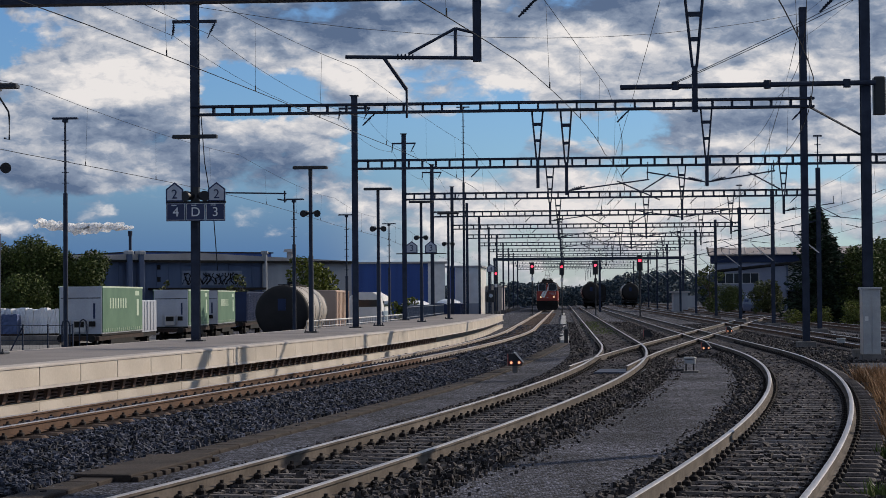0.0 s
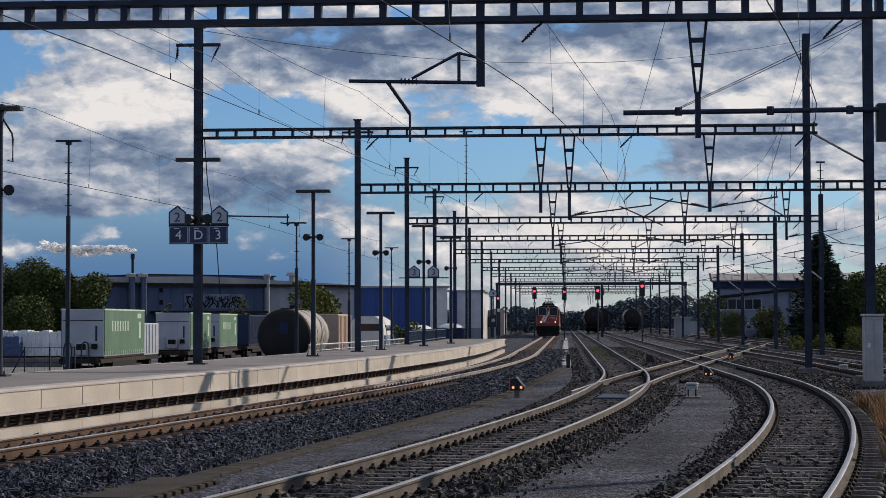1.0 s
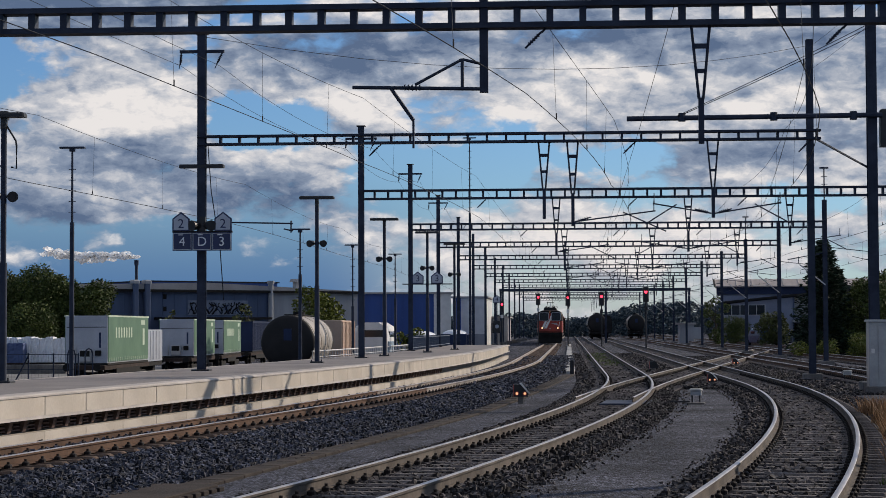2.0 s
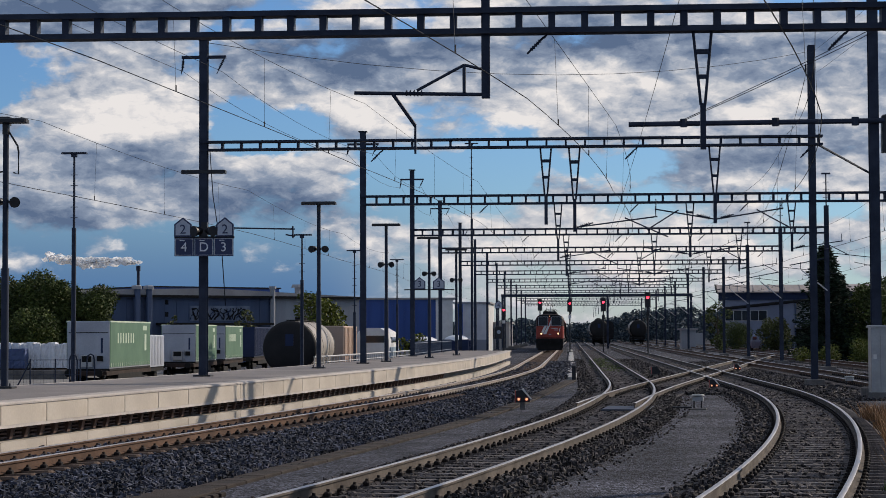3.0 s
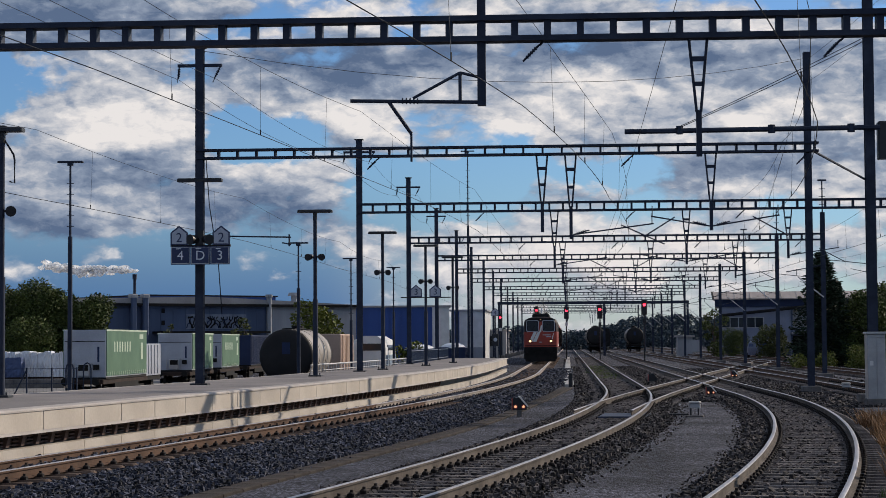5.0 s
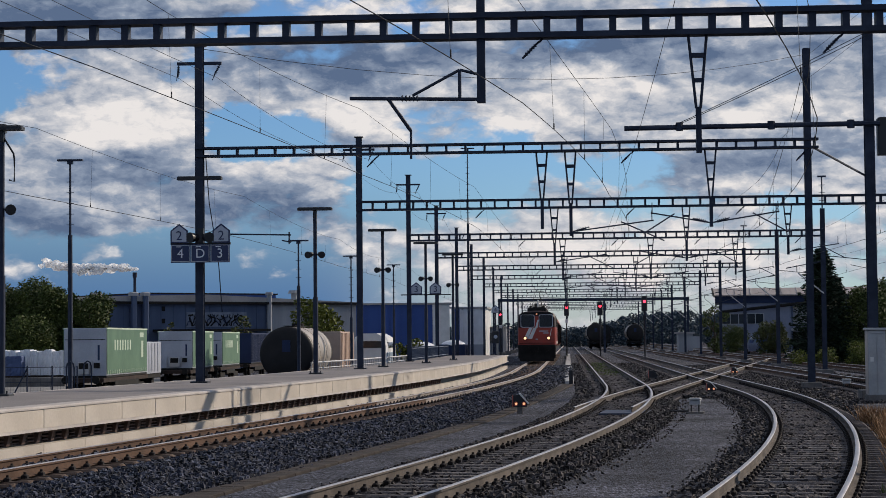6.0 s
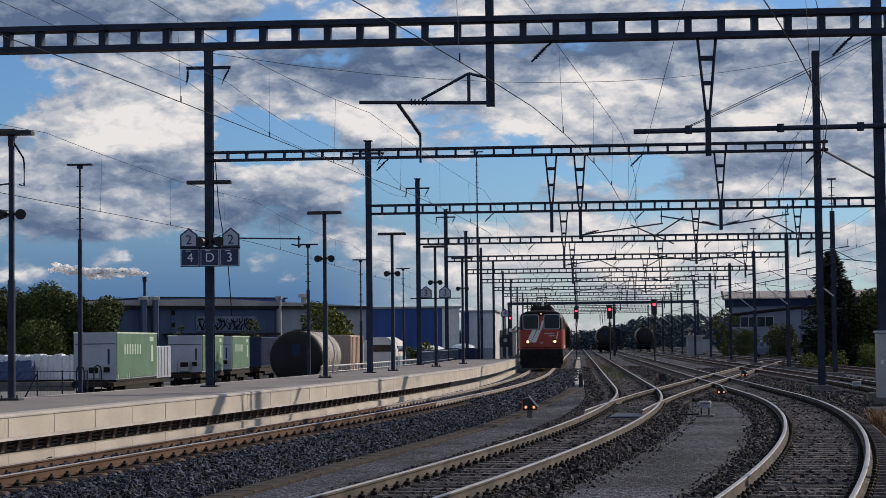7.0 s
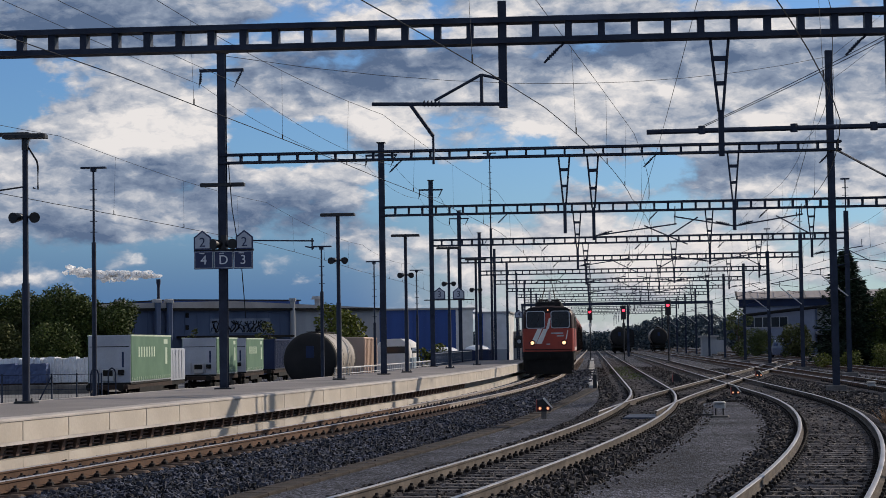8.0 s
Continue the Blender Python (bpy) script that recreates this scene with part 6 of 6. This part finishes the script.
def dwarf_signal(x, y, k=1.0, lit=True):
    t = thing("dwarf_signal", pose(x, y, ground_z(x, y)) @ Matrix.Scale(k, 4), "small black ground signal with two lit lamps" if lit else "small black ground signal seen unlit", "signal", "ground signals")
    part("foot", M().chamfer(-0.1, 0.1, -0.09, 0.09, 0, 0.3, 0.02), FOUND, t)
    shape = [(-0.27, 0.28), (0.27, 0.28), (0.29, 0.42), (0.02, 0.76), (-0.27, 0.72)]
    b = part("box", M().prism(shape, -0.11, 0.16), DARK, t)
    part("hood", M().prism([(-0.04, 0.775), (0.04, 0.8), (0.34, 0.42), (0.29, 0.40)], -0.2, 0.17), WHITE if lit else DARK, b, "white slanting hood" if lit else "")
    part("rim", M().prism([(-0.29, 0.27), (-0.255, 0.27), (-0.255, 0.73), (-0.29, 0.73)], -0.16, 0.16), HOOD_RED, b, "faded red rim")
    if lit:
        for lx in (-0.15, 0.15):
            part("lamp_ring", M().tube((lx, -0.14, 0.40), (lx, -0.105, 0.40), 0.085, n=14), HOOD_RED, b)
            part("lamp", M().tube((lx, -0.155, 0.40), (lx, -0.12, 0.40), 0.05, n=12), LAMP_DIM, b, "lit warm lamp")


dwarf_signal(2.12, 57.0, 0.78)
dwarf_signal(9.15, 67.0, 0.58)
dwarf_signal(9.36, 88.0, 0.7, False)
dwarf_signal(14.6, 98.0, 0.62)


def point_motor(x, y, turn):
    t = thing("point_motor", pose(x, y, ground_z(x, y), 0, 0, turn), "small pale point machine head on thin legs beside the switch", "point machine", "point machines")
    part("slab", M().chamfer(-0.24, 0.24, -0.18, 0.18, 0, 0.05, 0.01), FOUND, t)
    for a in (-0.1, 0.1):
        part("leg", M().tube((a, 0, 0.05), (a, 0, 0.26), 0.022, n=6), DARK, t)
    part("case", M().chamfer(-0.15, 0.15, -0.12, 0.12, 0.24, 0.37, 0.03), FRAME, t)
    part("lid", M().chamfer(-0.17, 0.17, -0.14, 0.14, 0.37, 0.42, 0.03), PALE_STRIP, t)
    part("rod", M().tube((-0.16, 0, 0.07), (-1.1, 0, 0.07), 0.025, n=6).tube((-1.1, -0.05, 0.07), (-1.7, 0.3, 0.09), 0.02, n=6), DARK, t)


PALE_STRIP = mat("pale weathered walkway concrete", (0.5, 0.49, 0.47), (0.36, 0.35, 0.34), 0.8, 16, 0.85, 0, 0.2)
for x, y, turn in ((6.6, 51.5, -12), (15.0, 72.5, -5)):
    point_motor(x, y, turn)


def cabinet(x, y):
    t = thing("switch_cabinet", pose(x, y, -0.2, 0, 0, -4), "tall light grey trackside switch cabinet", "cabinet")
    part("plinth", M().chamfer(-0.3, 0.3, -0.32, 0.32, 0, 0.2, 0.02), FOUND, t)
    b = part("body", M().chamfer(-0.27, 0.27, -0.3, 0.3, 0.2, 2.15, 0.02), FRAME, t)
    for x0, x1 in ((-0.26, -0.01), (0.01, 0.26)):
        d = part("door", M().chamfer(x0, x1, -0.318, -0.3, 0.26, 2.05, 0.008), FRAME, b)
    part("roof", M().chamfer(-0.31, 0.31, -0.36, 0.36, 2.15, 2.22, 0.02), FRAME, b)
    part("label_plate", M().box(-0.2, -0.1, -0.323, -0.318, 1.2, 1.34), WHITE, b)


cabinet(13.0, 58.5)

def van(x, y):
    t = thing("van", pose(x, y, -0.25, 0, 0, 12), "small blue van with a white roof parked by the buildings", "van")
    sec = lambda q, w, h: [(-w, q, 0.35), (-w, q, 1.1), (-w * 0.9, q, h - 0.1), (-w * 0.75, q, h), (w * 0.75, q, h), (w * 0.9, q, h - 0.1), (w, q, 1.1), (w, q, 0.35)]
    part("body", loft(M(), [sec(0, 0.85, 1.75), sec(0.2, 0.95, 1.85), sec(3.4, 0.95, 1.85), sec(4.1, 0.9, 1.15), sec(4.8, 0.85, 1.0)]), mat("blue van paint", (0.015, 0.05, 0.12), (0.01, 0.04, 0.1), 1, 20, 0.3, 0, 0.02), t)
    part("roof", M().chamfer(-0.72, 0.72, 0.2, 3.3, 1.83, 1.93, 0.04), WHITE, t)
    part("side_window", M().box(-0.925, 0.925, 2.0, 3.2, 1.15, 1.6), GLASS, t)
    for q in (0.9, 3.9):
        for s in (-1, 1):
            part("wheel", M().tube((s * 0.72, q, 0.32), (s * 0.95, q, 0.32), 0.32, n=16), UNDER, t)


van(35.6, 214)

# cable trough, its covers, and the pale marker strip
tr = thing("cable_trough", Matrix(), "brown concrete cable trough along the sunken path", "cable trough", kind="structure")
y = 17.0
COVER = mesh_of("cover", M().chamfer(-0.22, 0.22, -0.485, 0.485, 0, 0.07, 0.015), EARTH)
while y < 84:
    tx, ty = LINE_P.tangent(y)
    o = 3.15
    x, yy = LINE_P.x(y) + o * ty, y - o * tx
    part("cover", COVER, None, tr).matrix_basis = Matrix.Translation((x, yy, ground_z(x, yy) - 0.015)) @ Matrix.Rotation(math.atan2(-tx, ty), 4, "Z")
    y += 1.0 * ty
slab = thing("cover_slab", pose(-4.45, 26.0, ground_z(-4.45, 26.0), 0, 0, -12), "large brown concrete cover slab over a cable pit", "slab")
part("plate", M().chamfer(-0.85, 0.85, -1.6, 1.6, 0.0, 0.09, 0.015), EARTH, slab)
for i in range(10):
    part("edge_block", M().chamfer(0.86, 0.95, -1.6 + i * 0.33, -1.38 + i * 0.33, 0, 0.06, 0.01), EARTH, slab)
strip = thing("walkway", Matrix(), "narrow pale concrete walkway between two tracks", "walkway", kind="structure")
y, rnd = 86.0, random.Random(21)
while y < 230:
    long = rnd.choice((1.6, 2.4, 2.8))
    part("slab", M().chamfer(-0.19, 0.19, 0, long, -0.28, -0.1, 0.02), PALE_STRIP, strip).matrix_basis = pose(LINE_A.x(y) - 2.15 + rnd.uniform(-0.05, 0.05), y, rnd.uniform(-0.03, 0.0), 0, 0, YAW + rnd.uniform(-1, 1))
    y += long + rnd.choice((0.06, 0.1, 0.7))


t = thing("marker_post", pose(LINE_A.x(86) - 2.1, 85.6, -0.25), "short dark marker post at the end of a walkway", "post")
part("stake", M().chamfer(-0.09, 0.09, -0.06, 0.06, 0, 0.62, 0.02), DARK, t)
t = thing("track_plate", pose(4.62, 50.2, -0.16, 0, 0, -9), "blue-grey steel cover plate between the rails", "plate")
part("plate", M().chamfer(-0.62, 0.62, -1.1, 1.1, -0.02, 0.03, 0.01), mat("blue-grey plate", (0.05, 0.065, 0.1), (0.03, 0.04, 0.065), 1, 20, 0.6, 0.0, 0.1), t)


def tufts(name, spots, blade, leaf, label, seed):
    rnd = random.Random(seed)
    v, f = [], []
    for x, y, r, n in spots:
        for _ in range(n):
            a, q = rnd.uniform(0, 6.28), r * math.sqrt(rnd.random())
            px, py = x + q * math.cos(a), y + q * math.sin(a)
            z = ground_z(px, py)
            h = blade * rnd.uniform(0.4, 1.2)
            dx, dy = rnd.gauss(0, 0.35) * h, rnd.gauss(0, 0.35) * h
            w = 0.012 + 0.01 * rnd.random()
            b = rnd.uniform(0, 3.14)
            k = len(v)
            v += [(px - w * math.cos(b), py - w * math.sin(b), z), (px + w * math.cos(b), py + w * math.sin(b), z), (px + dx, py + dy, z + h)]
            f.append((k, k + 1, k + 2))
    tagged(part(name, M().add(v, f), leaf), label, "grass", kind="stuff")


DRY = leaf_mat("dry brown grass", (0.42, 0.23, 0.10), (0.18, 0.10, 0.05))
GRASS = leaf_mat("green weeds", (0.12, 0.16, 0.04), (0.05, 0.08, 0.02))
rnd = random.Random(77)
tufts("dry_grass", [(LINE_B.x(y) + 1.5 + rnd.uniform(0, 1.3), y, 0.35, 210) for y in [23 + 0.36 * i for i in range(62)]], 0.42, DRY, "dry reddish-brown weeds at the edge of the siding", 5)
tufts("weeds", [(LINE_B.x(y) + 1.35 + rnd.uniform(0, 0.6), y, 0.2, 110) for y in [17.5, 18.4, 19.2, 20.2, 21.5, 22.3, 24, 27]] + [(LINE_A.x(y) + rnd.uniform(-0.5, 0.5), y, 0.6, 60) for y in [100 + 1.4 * i for i in range(36)]], 0.2, GRASS, "low green weeds among the ballast", 6)

# steam drifting from the factory's chimney: thin overlapping veils
def steam_mat():
    m = bpy.data.materials.new("thin white steam")
    m.use_nodes = True
    n = Nodes(m.node_tree)
    m.node_tree.nodes.clear()
    co = n.add("ShaderNodeTexCoord").outputs["Object"]
    wisps = n.noise(co, 1.7, 7.0, 0.65, 0.8)
    diff, thru, clear = n.add("ShaderNodeBsdfDiffuse"), n.add("ShaderNodeBsdfTranslucent"), n.add("ShaderNodeBsdfTransparent")
    for q in (diff, thru):
        q.inputs["Color"].default_value = (0.98, 0.98, 0.98, 1)
    body, mix = n.add("ShaderNodeMixShader"), n.add("ShaderNodeMixShader")
    body.inputs[0].default_value = 0.6
    n.put(body.inputs[1], diff.outputs[0])
    n.put(body.inputs[2], thru.outputs[0])
    n.put(mix.inputs[0], n.span(wisps, 0.44, 0.54, 0.0, 0.95))
    n.put(mix.inputs[1], clear.outputs[0])
    n.put(mix.inputs[2], body.outputs[0])
    out = n.add("ShaderNodeOutputMaterial")
    n.put(out.inputs["Surface"], mix.outputs[0])
    return m


STEAM = steam_mat()


def steam():
    rnd = random.Random(4)
    t = thing("steam_plume", pose(-33.6, 204.8, 9.35), "white steam drifting sideways from a thin chimney", "steam")
    for i in range(64):
        u = ((i + rnd.random()) / 64) ** 1.1
        r = (0.26 + 0.75 * u * (1.1 - u)) * rnd.uniform(0.6, 1.15)
        c = (-10.2 * u, rnd.uniform(-0.3, 0.3), 0.2 + 0.25 * u + 0.35 * math.sin(u * 8) * u + rnd.gauss(0, 0.20 * (0.4 + u)))
        q = M().dome(c, (r * 1.5, r, r * 0.8), 14, 9)
        q.v = [tuple(Vector(p) + noise.noise_vector(Vector(p) * 1.9) * 0.45 * r) for p in q.v]
        part("puff", q, STEAM, t, smooth=True)
    return t


plume = steam()

# ================= what moves =================
engine = locomotive()
wagons = [train_wagon() for _ in range(4)]


def rail_pose(line, y):
    tx, ty = line.tangent(y)
    return pose(line.x(y), y, 0, 0, 0, -math.degrees(math.atan2(tx, ty)))


FRONT = [(0.0, 263.0), (8.0, 109.5)]      # the engine's front on the track: a steady 19 m/s


def motions():
    times = [i * 0.5 for i in range(17)]
    front = lambda t: float(np.interp(t, [a for a, _ in FRONT], [b for _, b in FRONT]))
    walk(engine, [(t, rail_pose(LINE_P, front(t) + 7.25)) for t in times])
    for i, w in enumerate(wagons):
        walk(w, [(t, rail_pose(LINE_P, front(t) + 15.3 + 7.3 + 14.8 * i)) for t in times])
    walk(plume, [(0.0, pose(-33.25, 204.8, 9.35)), (8.0, pose(-33.25, 204.8, 9.35, 0, 1.5, 0))])


motions()
